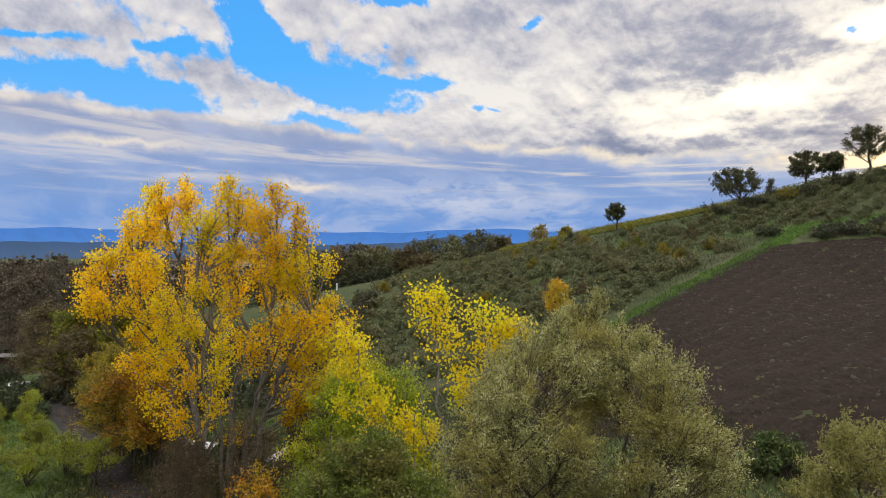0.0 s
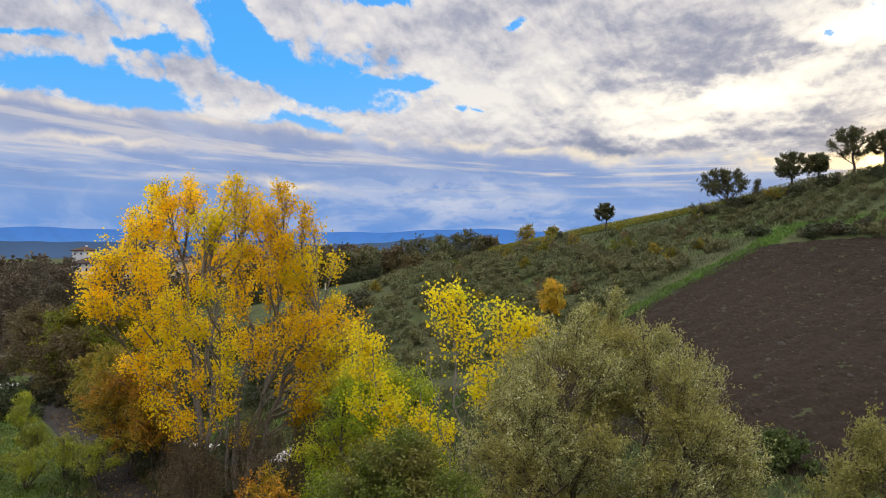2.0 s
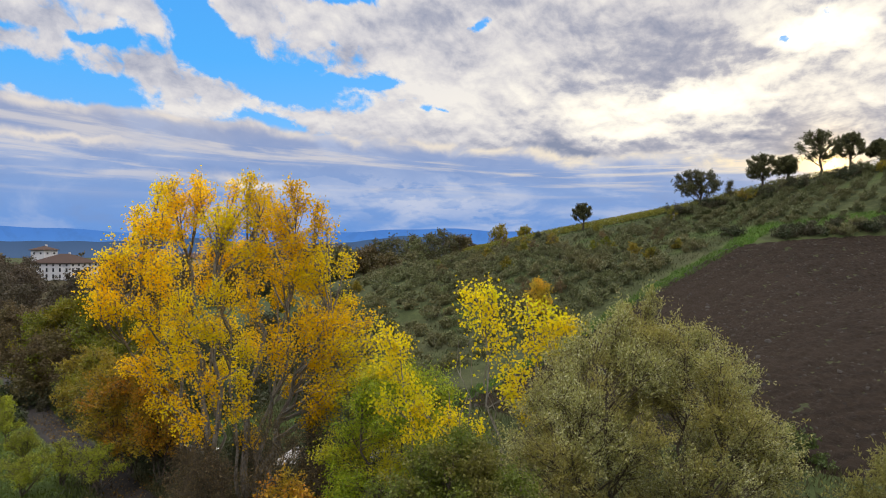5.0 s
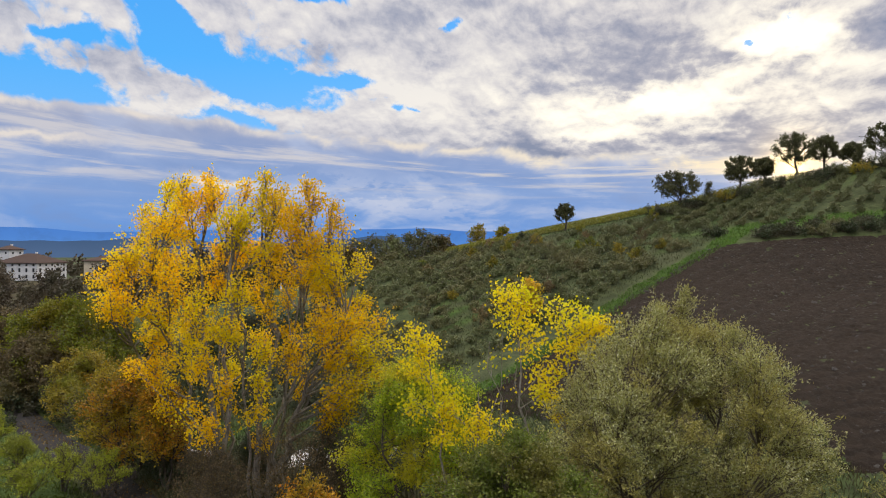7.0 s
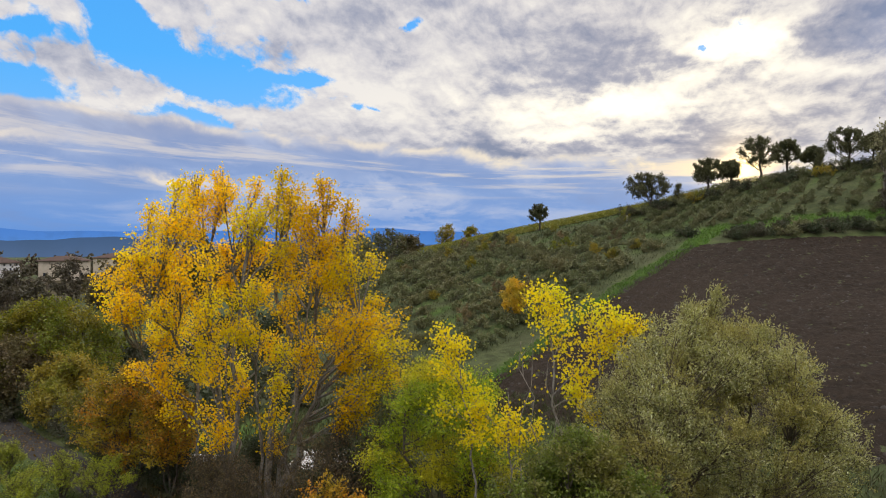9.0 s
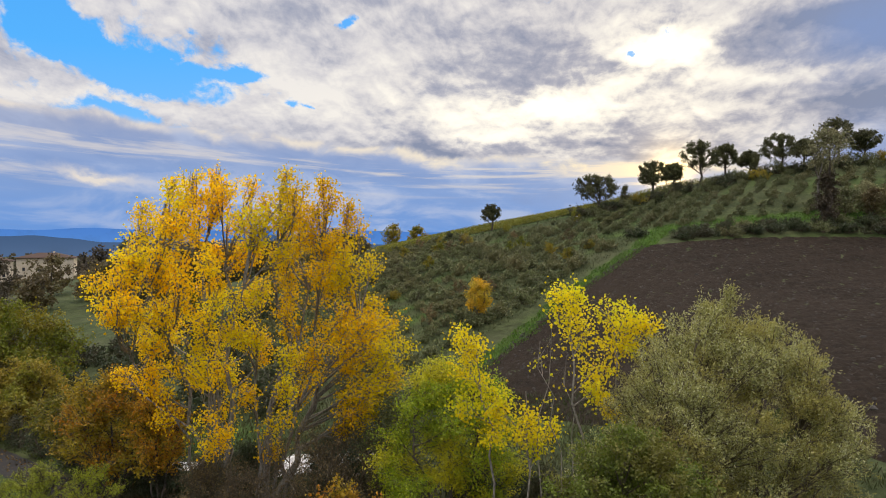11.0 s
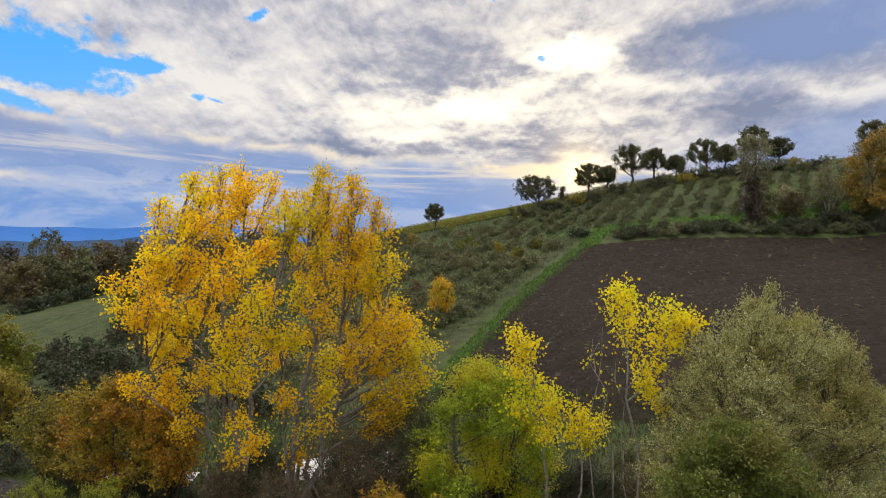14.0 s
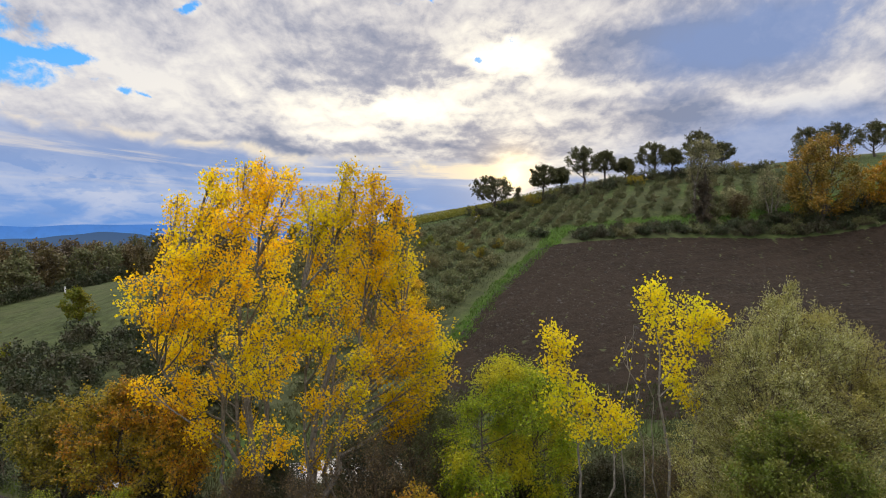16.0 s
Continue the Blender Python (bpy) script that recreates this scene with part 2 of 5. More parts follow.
def leaf_material(name, colours, patch=None, patch_scale=0.35, through=0.45, rough=0.5, spec=0.3):
    """Leaves: a spread of colours from leaf to leaf, a second tone in patches of the crown, light passing through."""
    m, g = material(name)
    island = g.add("ShaderNodeNewGeometry").outputs["Random Per Island"]
    stops = [(i / max(1, len(colours) - 1), c) for i, c in enumerate(colours)]
    col = g.ramp(island, stops)
    if patch:
        f = g.step(g.noise(where(g), patch_scale, 3, 0.5), 0.45, 0.62)
        col = g.mix(g.m("MULTIPLY", f, 0.8), col, patch)
    own = g.add("ShaderNodeObjectInfo").outputs["Random"]
    col = g.mix(1.0, col, g.ramp(own, [(0.0, (0.86, 0.86, 0.86)), (1.0, (1.1, 1.1, 1.1))]), "MULTIPLY")
    face = principled(g, col, rough, spec=spec)
    t = g.add("ShaderNodeBsdfTranslucent")
    g.link(col, t.inputs[0])
    s = g.add("ShaderNodeMixShader")
    s.inputs[0].default_value = through
    g.link(face, s.inputs[1])
    g.link(t.outputs[0], s.inputs[2])
    finish(g, s.outputs[0])
    return m


def bark_material(name, a, b):
    m, g = material(name)
    n = g.noise(where(g), 9.0, 6, 0.65)
    mp = g.add("ShaderNodeMapping")
    g.link(where(g), mp.inputs[0])
    mp.inputs["Scale"].default_value = (14, 14, 2.5)
    ridge = g.noise(mp.outputs[0], 1.0, 4, 0.6)
    finish(g, principled(g, g.mix(g.step(g.m("MULTIPLY_ADD", ridge, 0.6, g.m("MULTIPLY", n, 0.4)), 0.38, 0.62), a, b), 0.9, ridge, 0.6, 0.03))
    return m


def cover(g, name):
    n = g.add("ShaderNodeAttribute")
    n.attribute_name = name
    return n.outputs["Fac"]


def ground_material():
    """Rough meadow: grass of two greens, dry stalks, bare earth; lush where the cover says so."""
    m, g = material("meadow")
    p = where(g)
    lush = cover(g, "lush")
    dirt = cover(g, "litter")
    big, mid, fine = g.noise(p, 0.07, 4, 0.6), g.noise(p, 0.6, 5, 0.6), g.noise(p, 6.0, 5, 0.7)
    dull = g.mix(g.step(mid, 0.38, 0.62), (0.034, 0.042, 0.016), (0.064, 0.075, 0.030))
    dull = g.mix(g.m("MULTIPLY", g.step(g.noise(p, 1.9, 4, 0.65), 0.48, 0.62), 0.6), dull, (0.027, 0.034, 0.014))
    dull = g.mix(g.m("MULTIPLY", g.step(big, 0.45, 0.62), 0.6), dull, (0.066, 0.068, 0.034))
    green = g.mix(g.step(mid, 0.35, 0.65), (0.036, 0.075, 0.009), (0.062, 0.120, 0.014))
    col = g.mix(lush, dull, green)
    litter = g.mix(g.step(fine, 0.4, 0.62), (0.030, 0.023, 0.015), (0.085, 0.056, 0.027))
    col = g.mix(g.m("MULTIPLY", dirt, g.step(mid, 0.30, 0.5)), col, litter)
    col = g.mix(g.m("MULTIPLY", g.step(fine, 0.35, 0.7), 0.45), col, g.mix(0.5, col, (0.02, 0.022, 0.012)))
    finish(g, principled(g, col, 0.95, g.m("ADD", mid, g.m("MULTIPLY", fine, 0.5)), 0.7, 0.25, 0.1))
    return m


def soil_material():
    m, g = material("ploughed_soil")
    p = where(g)
    big, mid, fine = g.noise(p, 0.05, 4, 0.6), g.noise(p, 1.3, 6, 0.7), g.noise(p, 7.0, 5, 0.75)
    col = g.mix(g.step(mid, 0.35, 0.65), (0.0140, 0.0098, 0.0066), (0.0242, 0.0170, 0.0112))
    col = g.mix(g.step(big, 0.42, 0.62), col, g.mix(0.5, col, (0.030, 0.0215, 0.0150)))
    along_rows = g.add("ShaderNodeMapping")
    g.link(p, along_rows.inputs[0])
    along_rows.inputs["Rotation"].default_value, along_rows.inputs["Scale"].default_value = (0, 0, -math.atan2(ROW[1], ROW[0])), (0.03, 0.9, 0.03)
    furrow = g.noise(along_rows.outputs[0], 1.0, 4, 0.6)
    col = g.mix(g.m("MULTIPLY", g.step(furrow, 0.42, 0.66), 0.35), col, (0.034, 0.0245, 0.0170))
    col = g.mix(g.step(fine, 0.63, 0.74), col, (0.046, 0.039, 0.032))
    finish(g, principled(g, col, 0.95, g.m("ADD", g.m("MULTIPLY", mid, 1.0), g.m("MULTIPLY", fine, 0.6)), 0.9, 0.2, 0.1))
    return m


def plain_material(name, a, b, scale=2.0, rough=0.85, bump=0.3):
    m, g = material(name)
    p = where(g)
    n, f = g.noise(p, scale, 5, 0.6), g.noise(p, scale * 7, 4, 0.7)
    finish(g, principled(g, g.mix(g.step(g.m("MULTIPLY_ADD", n, 0.65, g.m("MULTIPLY", f, 0.35)), 0.36, 0.64), a, b), rough, f, bump, 0.05))
    return m


def piece_material(name, a, b, rough=0.9):
    """Colour differs from object to object and, in joined pieces, from piece to piece."""
    m, g = material(name)
    f = g.m("FRACT", g.m("ADD", g.add("ShaderNodeNewGeometry").outputs["Random Per Island"], g.add("ShaderNodeObjectInfo").outputs["Random"]))
    n = g.noise(where(g), 8.0, 4, 0.6)
    finish(g, principled(g, g.mix(g.m("MULTIPLY_ADD", f, 0.7, g.m("MULTIPLY", n, 0.3)), a, b), rough, n, 0.3, 0.03))
    return m


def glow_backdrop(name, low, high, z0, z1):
    """Far land; the haze of kilometres of evening air is painted as blue glow."""
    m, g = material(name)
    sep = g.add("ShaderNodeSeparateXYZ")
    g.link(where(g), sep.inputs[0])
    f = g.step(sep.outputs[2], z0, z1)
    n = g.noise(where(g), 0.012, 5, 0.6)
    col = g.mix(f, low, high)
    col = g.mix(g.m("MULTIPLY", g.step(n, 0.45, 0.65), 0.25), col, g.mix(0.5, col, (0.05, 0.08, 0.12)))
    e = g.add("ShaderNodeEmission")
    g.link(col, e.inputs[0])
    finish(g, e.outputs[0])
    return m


M_GROUND, M_SOIL = ground_material(), soil_material()
M_CLOD = piece_material("soil_clod", (0.0112, 0.0086, 0.00645), (0.058, 0.052, 0.044))
M_POPLAR = leaf_material("poplar_leaf", [(0.86, 0.46, 0.009), (0.93, 0.595, 0.011), (0.955, 0.675, 0.0125), (0.955, 0.645, 0.0125), (0.84, 0.50, 0.012)], (0.86, 0.73, 0.018), 0.28, 0.6, 0.6, 0.12)
M_SAPLING = leaf_material("yellow_leaf", [(0.89, 0.66, 0.012), (0.94, 0.77, 0.015), (0.87, 0.75, 0.018), (0.75, 0.54, 0.02)], (0.64, 0.65, 0.02), 0.5, 0.58, 0.6, 0.12)
M_WILLOW = leaf_material("willow_leaf", [(0.25, 0.245, 0.05), (0.36, 0.355, 0.095), (0.47, 0.47, 0.19), (0.19, 0.175, 0.036), (0.64, 0.64, 0.38)], (0.29, 0.25, 0.05), 0.5, 0.35, 0.45)
M_WILLOWTOP = leaf_material("willow_shoot_leaf", [(0.259, 0.253, 0.0612), (0.331, 0.317, 0.0952), (0.216, 0.204, 0.051)], None, 0.5, 0.45)
M_ROBINIA = leaf_material("robinia_leaf", [(0.19, 0.28, 0.0145), (0.27, 0.37, 0.0164), (0.40, 0.44, 0.0182), (0.155, 0.235, 0.0145)], (0.58, 0.50, 0.0164), 0.45, 0.45)
M_GREENLEAF = leaf_material("green_leaf", [(0.070, 0.098, 0.011), (0.105, 0.142, 0.015), (0.15, 0.185, 0.022), (0.08, 0.092, 0.016)], (0.15, 0.135, 0.026), 0.6, 0.4)
M_RUSSET = leaf_material("russet_leaf", [(0.40, 0.15, 0.012), (0.50, 0.225, 0.013), (0.30, 0.19, 0.018), (0.58, 0.33, 0.014), (0.26, 0.135, 0.016)], (0.34, 0.29, 0.02), 0.35, 0.4)
M_BROWN = leaf_material("brown_leaf", [(0.075, 0.055, 0.022), (0.115, 0.083, 0.034), (0.15, 0.112, 0.048), (0.06, 0.045, 0.022)], (0.12, 0.105, 0.034), 0.3, 0.35)
M_TWIGGY = leaf_material("withered_leaf", [(0.112, 0.076, 0.0336), (0.168, 0.116, 0.0496), (0.224, 0.164, 0.072), (0.096, 0.068, 0.036)], (0.184, 0.148, 0.052), 0.3, 0.35)
M_WOOD = leaf_material("wood_leaf", [(0.048, 0.036, 0.024), (0.074, 0.055, 0.035), (0.10, 0.077, 0.046), (0.054, 0.048, 0.028)], (0.066, 0.060, 0.031), 0.05, 0.3)
M_IVY = leaf_material("ivy_leaf", [(0.045, 0.075, 0.018), (0.075, 0.115, 0.025), (0.11, 0.15, 0.035), (0.04, 0.055, 0.018)], None, 0.3, 0.3)
M_OCHRE = leaf_material("ochre_leaf", [(0.225, 0.172, 0.0189), (0.306, 0.226, 0.0221), (0.175, 0.156, 0.0189)], (0.175, 0.187, 0.0189), 0.3, 0.4)
M_MAPLE = leaf_material("maple_leaf", [(0.11, 0.14, 0.0104), (0.15, 0.18, 0.0115), (0.19, 0.19, 0.0126), (0.09, 0.11, 0.0115)], (0.24, 0.19, 0.0115), 0.3, 0.4)
M_OAK = leaf_material("oak_leaf", [(0.060, 0.070, 0.026), (0.085, 0.095, 0.034), (0.12, 0.115, 0.042), (0.075, 0.065, 0.03)], None, 0.3, 0.35)
M_OLIVE = leaf_material("olive_leaf", [(0.18, 0.21, 0.017), (0.26, 0.29, 0.024), (0.32, 0.35, 0.024), (0.14, 0.165, 0.015)], (0.34, 0.38, 0.018), 0.5, 0.35)
M_DARKLEAF = leaf_material("bramble_leaf", [(0.027, 0.0405, 0.0162), (0.045, 0.063, 0.0234), (0.0675, 0.0765, 0.0315), (0.036, 0.045, 0.0225)], (0.0675, 0.0585, 0.0315), 0.4, 0.3)
M_SCRUB = leaf_material("scrub_leaf", [(0.085, 0.102, 0.036), (0.128, 0.146, 0.054), (0.18, 0.19, 0.08), (0.105, 0.098, 0.042)], (0.15, 0.136, 0.056), 0.15, 0.3)
M_VINE = leaf_material("vine_leaf", [(0.13, 0.15, 0.022), (0.19, 0.20, 0.03), (0.25, 0.21, 0.03), (0.10, 0.12, 0.02)], None, 0.3, 0.45)
M_AMBER = leaf_material("amber_leaf", [(0.31, 0.165, 0.018), (0.39, 0.22, 0.022), (0.25, 0.16, 0.025), (0.21, 0.17, 0.025)], (0.17, 0.155, 0.035), 0.12, 0.4)
M_YOUNG = leaf_material("orange_yellow_leaf", [(0.62, 0.34, 0.018), (0.72, 0.44, 0.022), (0.50, 0.33, 0.02)], (0.45, 0.36, 0.03), 0.5, 0.5)
M_PALE = leaf_material("pale_leaf", [(0.22, 0.21, 0.10), (0.30, 0.28, 0.14), (0.16, 0.17, 0.07)], None, 0.3, 0.4)
M_GRASS = leaf_material("grass_blade", [(0.045, 0.11, 0.0098), (0.0765, 0.165, 0.0154), (0.099, 0.176, 0.0238), (0.09, 0.11, 0.0266)], (0.081, 0.132, 0.028), 0.3, 0.3)
M_LAWN = leaf_material("lawn_blade", [(0.055, 0.088, 0.006), (0.078, 0.118, 0.008), (0.10, 0.128, 0.011)], (0.08, 0.09, 0.014), 0.3, 0.35)
M_DRY = leaf_material("dry_grass", [(0.05625, 0.06, 0.024), (0.0825, 0.08, 0.03375), (0.045, 0.0544, 0.0195)], (0.04125, 0.06, 0.0165), 0.2, 0.3)
M_LITTER = leaf_material("fallen_leaf", [(0.13, 0.070, 0.014), (0.085, 0.047, 0.014), (0.19, 0.12, 0.015), (0.05, 0.032, 0.014)], None, 0.3, 0.1)
M_BARK = bark_material("grey_bark", (0.115, 0.10, 0.082), (0.27, 0.245, 0.205))
M_DARKBARK = bark_material("dark_bark", (0.045, 0.036, 0.028), (0.11, 0.09, 0.07))
M_TWIG = bark_material("brown_twig", (0.063, 0.0488, 0.0297), (0.119, 0.0962, 0.0627))
M_TRACK = plain_material("dirt_track", (0.00983, 0.00795, 0.00656), (0.019, 0.015, 0.0123), 0.8)
M_GRAVEL = plain_material("pale_gravel", (0.30, 0.285, 0.26), (0.62, 0.60, 0.57), 1.5)
M_WALL = plain_material("white_render", (0.50, 0.505, 0.52), (0.62, 0.62, 0.62), 0.5, 0.9, 0.05)
M_BEIGE = plain_material("beige_render", (0.42, 0.36, 0.27), (0.55, 0.48, 0.37), 0.5, 0.9, 0.05)
M_ROOF = piece_material("terracotta_tile", (0.036, 0.020, 0.0145), (0.064, 0.036, 0.026))
M_FRAME = plain_material("dark_frame", (0.05, 0.045, 0.04), (0.09, 0.08, 0.07), 3.0, 0.6, 0.05)
M_POST = plain_material("white_post", (0.6, 0.6, 0.58), (0.72, 0.72, 0.70), 5.0, 0.7, 0.05)


def glass_material():
    m, g = material("window_glass")
    p = g.add("ShaderNodeBsdfPrincipled")
    p.inputs["Base Color"].default_value = (0.03, 0.035, 0.045, 1)
    p.inputs["Roughness"].default_value = 0.08
    finish(g, p.outputs[0])
    return m


M_GLASS = glass_material()

# ---- the lie of the land ----
LAND = (  # heights every 40 m, x from -160, one row for each y from -20
    (-4.4, -4.1, -4.0, -4.0, -3.4, -1.5, 2.0, 7.0, 12.0),
    (-6.0, -4.9, -4.1, -2.5, -1.6, 2.5, 5.1, 10.2, 17.2),
    (-7.1, -5.5, -4.7, -3.2, -0.7, 5.1, 7.6, 23.4, 31.0),
    (-7.4, -5.4, -3.5, -3.9, 6.2, 12.7, 22.4, 29.6, 34.0),
    (-6.6, -5.4, -2.8, -1.0, 6.0, 14.6, 21.0, 26.5, 31.0),
    (-5.5, -4.1, -2.3, 0.8, 3.3, 11.0, 16.0, 21.0, 26.0),
    (-5.0, -2.6, -1.3, 0.3, 3.2, 8.0, 13.0, 18.0, 22.0),
    (-4.4, -1.4, -1.6, -1.1, 2.2, 6.0, 11.0, 15.0, 18.0),
)
H = np.array(LAND)
rng = np.random.default_rng(7)


def weights(f):
    return ((-f + 2 * f**2 - f**3) / 2, (2 - 5 * f**2 + 3 * f**3) / 2, (f + 4 * f**2 - 3 * f**3) / 2, (-(f**2) + f**3) / 2)


def ground(x, y):
    """Height of the land, smooth between the rows of LAND, with a bank under the oaks."""
    x, y = np.asarray(x, float), np.asarray(y, float)
    u, v = np.clip((x + 160) / 40, 0, 7.9999), np.clip((y + 20) / 40, 0, 6.9999)
    i, j = u.astype(int), v.astype(int)
    z = 0
    for a, wa in enumerate(weights(u - i)):
        for b, wb in enumerate(weights(v - j)):
            z = z + wa * wb * H[np.clip(j + b - 1, 0, 7), np.clip(i + a - 1, 0, 8)]
    bank = 1.3 * np.exp(-(((y - 112 + np.clip(x - 70, 0, 60) * 0.35) / 6) ** 2)) / (1 + np.exp(np.clip((18 - x) / 4, -40, 40))) / (1 + np.exp(np.clip((x - 95) / 6, -40, 40)))
    far = np.clip((np.hypot(x, y - 80) - 220) / 400, 0, 1)
    far = far * far * (3 - 2 * far)
    return (z + bank) * (1 - far) - 9 * far


def gz(x, y):
    return float(ground(x, y))


def wobble(x, y, s, seed=0):
    """Cheap smooth noise from sines, -1 to 1."""
    x, y = np.asarray(x) * s, np.asarray(y) * s
    return (np.sin(x * 1.7 + y * 0.6 + seed) + np.sin(y * 1.9 - x * 0.8 + seed * 2.1) + np.sin(x * 3.1 + 1.3 * seed) * np.cos(y * 2.7 + seed)) / 3


# the ploughed field: its edge on the plantation's side bends, the far edge climbs to the right


def field_left(v):
    v = np.asarray(v)[..., None]
    return (1 - v) ** 2 * CORNER + 2 * v * (1 - v) * np.array((20.5, 71.2)) + v**2 * np.array((1.0, 48.5))


def field_right(v):
    v = np.asarray(v)[..., None]
    return np.array((114.0, 56.0)) * (1 - v) + np.array((36.0, -2.0)) * v


def plot_xy(x, y):
    """Metres along the planted rows and across them, from the field's corner."""
    dx, dy = x - CORNER[0], y - CORNER[1]
    return dx * ROW[0] + dy * ROW[1], dx * ACROSS[0] + dy * ACROSS[1]


# ---- mesh tools ----
def mesh_of(name, verts, quads, mat, smooth=False):
    me = bpy.data.meshes.new(name)
    verts, quads = np.asarray(verts, np.float32), np.asarray(quads, np.int32)
    me.vertices.add(len(verts))
    me.vertices.foreach_set("co", verts.ravel())
    me.loops.add(quads.size)
    me.loops.foreach_set("vertex_index", quads.ravel())
    me.polygons.add(len(quads))
    me.polygons.foreach_set("loop_start", np.arange(0, quads.size, quads.shape[1], dtype=np.int32))
    if smooth:
        me.polygons.foreach_set("use_smooth", np.ones(len(quads), bool))
    me.update(calc_edges=True)
    me.materials.append(mat)
    return me


def part_mesh(name, verts, quads, mat, parent, label="", smooth=False):
    ob = new(name, mesh_of(name, verts, quads, mat, smooth))
    ob.parent = parent
    return tagged(ob, label)


def part(name, bm, mat, parent=None, label=""):
    me = bpy.data.meshes.new(name)
    bm.to_mesh(me)
    bm.free()
    me.materials.append(mat)
    ob = new(name, me)
    ob.parent = parent
    return tagged(ob, label)


def thing(name, at, label, category, group="", kind=""):
    ob = new(name)
    ob.location = at
    ob.empty_display_size = 0.2
    return tagged(ob, label, category, group, kind)


def grid_quads(n, m):
    i = np.arange(n * m).reshape(n, m)
    return np.stack((i[:-1, :-1], i[:-1, 1:], i[1:, 1:], i[1:, :-1]), -1).reshape(-1, 4)


def unit(v):
    return v / np.maximum(np.linalg.norm(v, axis=-1, keepdims=True), 1e-9)


def tubes(paths, radii, sides):
    """Tapered tubes along N paths of K points."""
    n, k, _ = paths.shape
    tan = unit(np.gradient(paths, axis=1))
    ref = np.where(np.abs(tan[..., 2:]) > 0.9, np.array((1.0, 0, 0)), np.array((0, 0, 1.0)))
    a = unit(np.cross(tan, ref))
    b = np.cross(tan, a)
    ang = np.arange(sides) * 2 * math.pi / sides
    ring = a[:, :, None] * np.cos(ang)[:, None] + b[:, :, None] * np.sin(ang)[:, None]
    v = paths[:, :, None] + ring * radii[:, :, None, None]
    i = np.arange(n * k * sides).reshape(n, k, sides)
    q = np.stack((i[:, :-1], np.roll(i[:, :-1], -1, 2), np.roll(i[:, 1:], -1, 2), i[:, 1:]), -1)
    return v.reshape(-1, 3), q.reshape(-1, 4)


def kites(at, way, length, width, r):
    """One folded four-cornered leaf at each place."""
    n = len(at)
    side = unit(np.cross(way, r.normal(size=(n, 3))))
    up = np.cross(side, way)
    l, w = np.broadcast_to(length, n)[:, None], np.broadcast_to(width, n)[:, None]
    mid = at + way * l * 0.42 + up * w * 0.12
    v = np.stack((at, mid + side * w * 0.5, at + way * l - up * w * 0.1, mid - side * w * 0.5), 1)
    return v.reshape(-1, 3), np.arange(n * 4).reshape(n, 4)


def join(chunks):
    vs, qs, base = [], [], 0
    for v, q in chunks:
        vs.append(v)
        qs.append(q + base)
        base += len(v)
    return np.concatenate(vs), np.concatenate(qs)


def bend(a, b, k, lift, r):
    """Curved paths from a to b, bowed by lift (up) and a little at random."""
    t = np.linspace(0, 1, k)[None, :, None]
    c = (a + b) / 2 + np.array((0, 0, 1.0)) * lift[:, None] + r.normal(size=a.shape) * 0.08 * np.linalg.norm(b - a, axis=1, keepdims=True)
    return (1 - t) ** 2 * a[:, None] + 2 * t * (1 - t) * c[:, None] + t**2 * b[:, None]


def along(paths, who, t):
    k = paths.shape[1] - 1
    f = t * k
    i = np.minimum(f.astype(int), k - 1)
    f = (f - i)[:, None]
    return paths[who, i] * (1 - f) + paths[who, i + 1] * f


def ball(n, r, shell=0.45):
    return unit(r.normal(size=(n, 3))) * (r.random((n, 1)) ** shell)


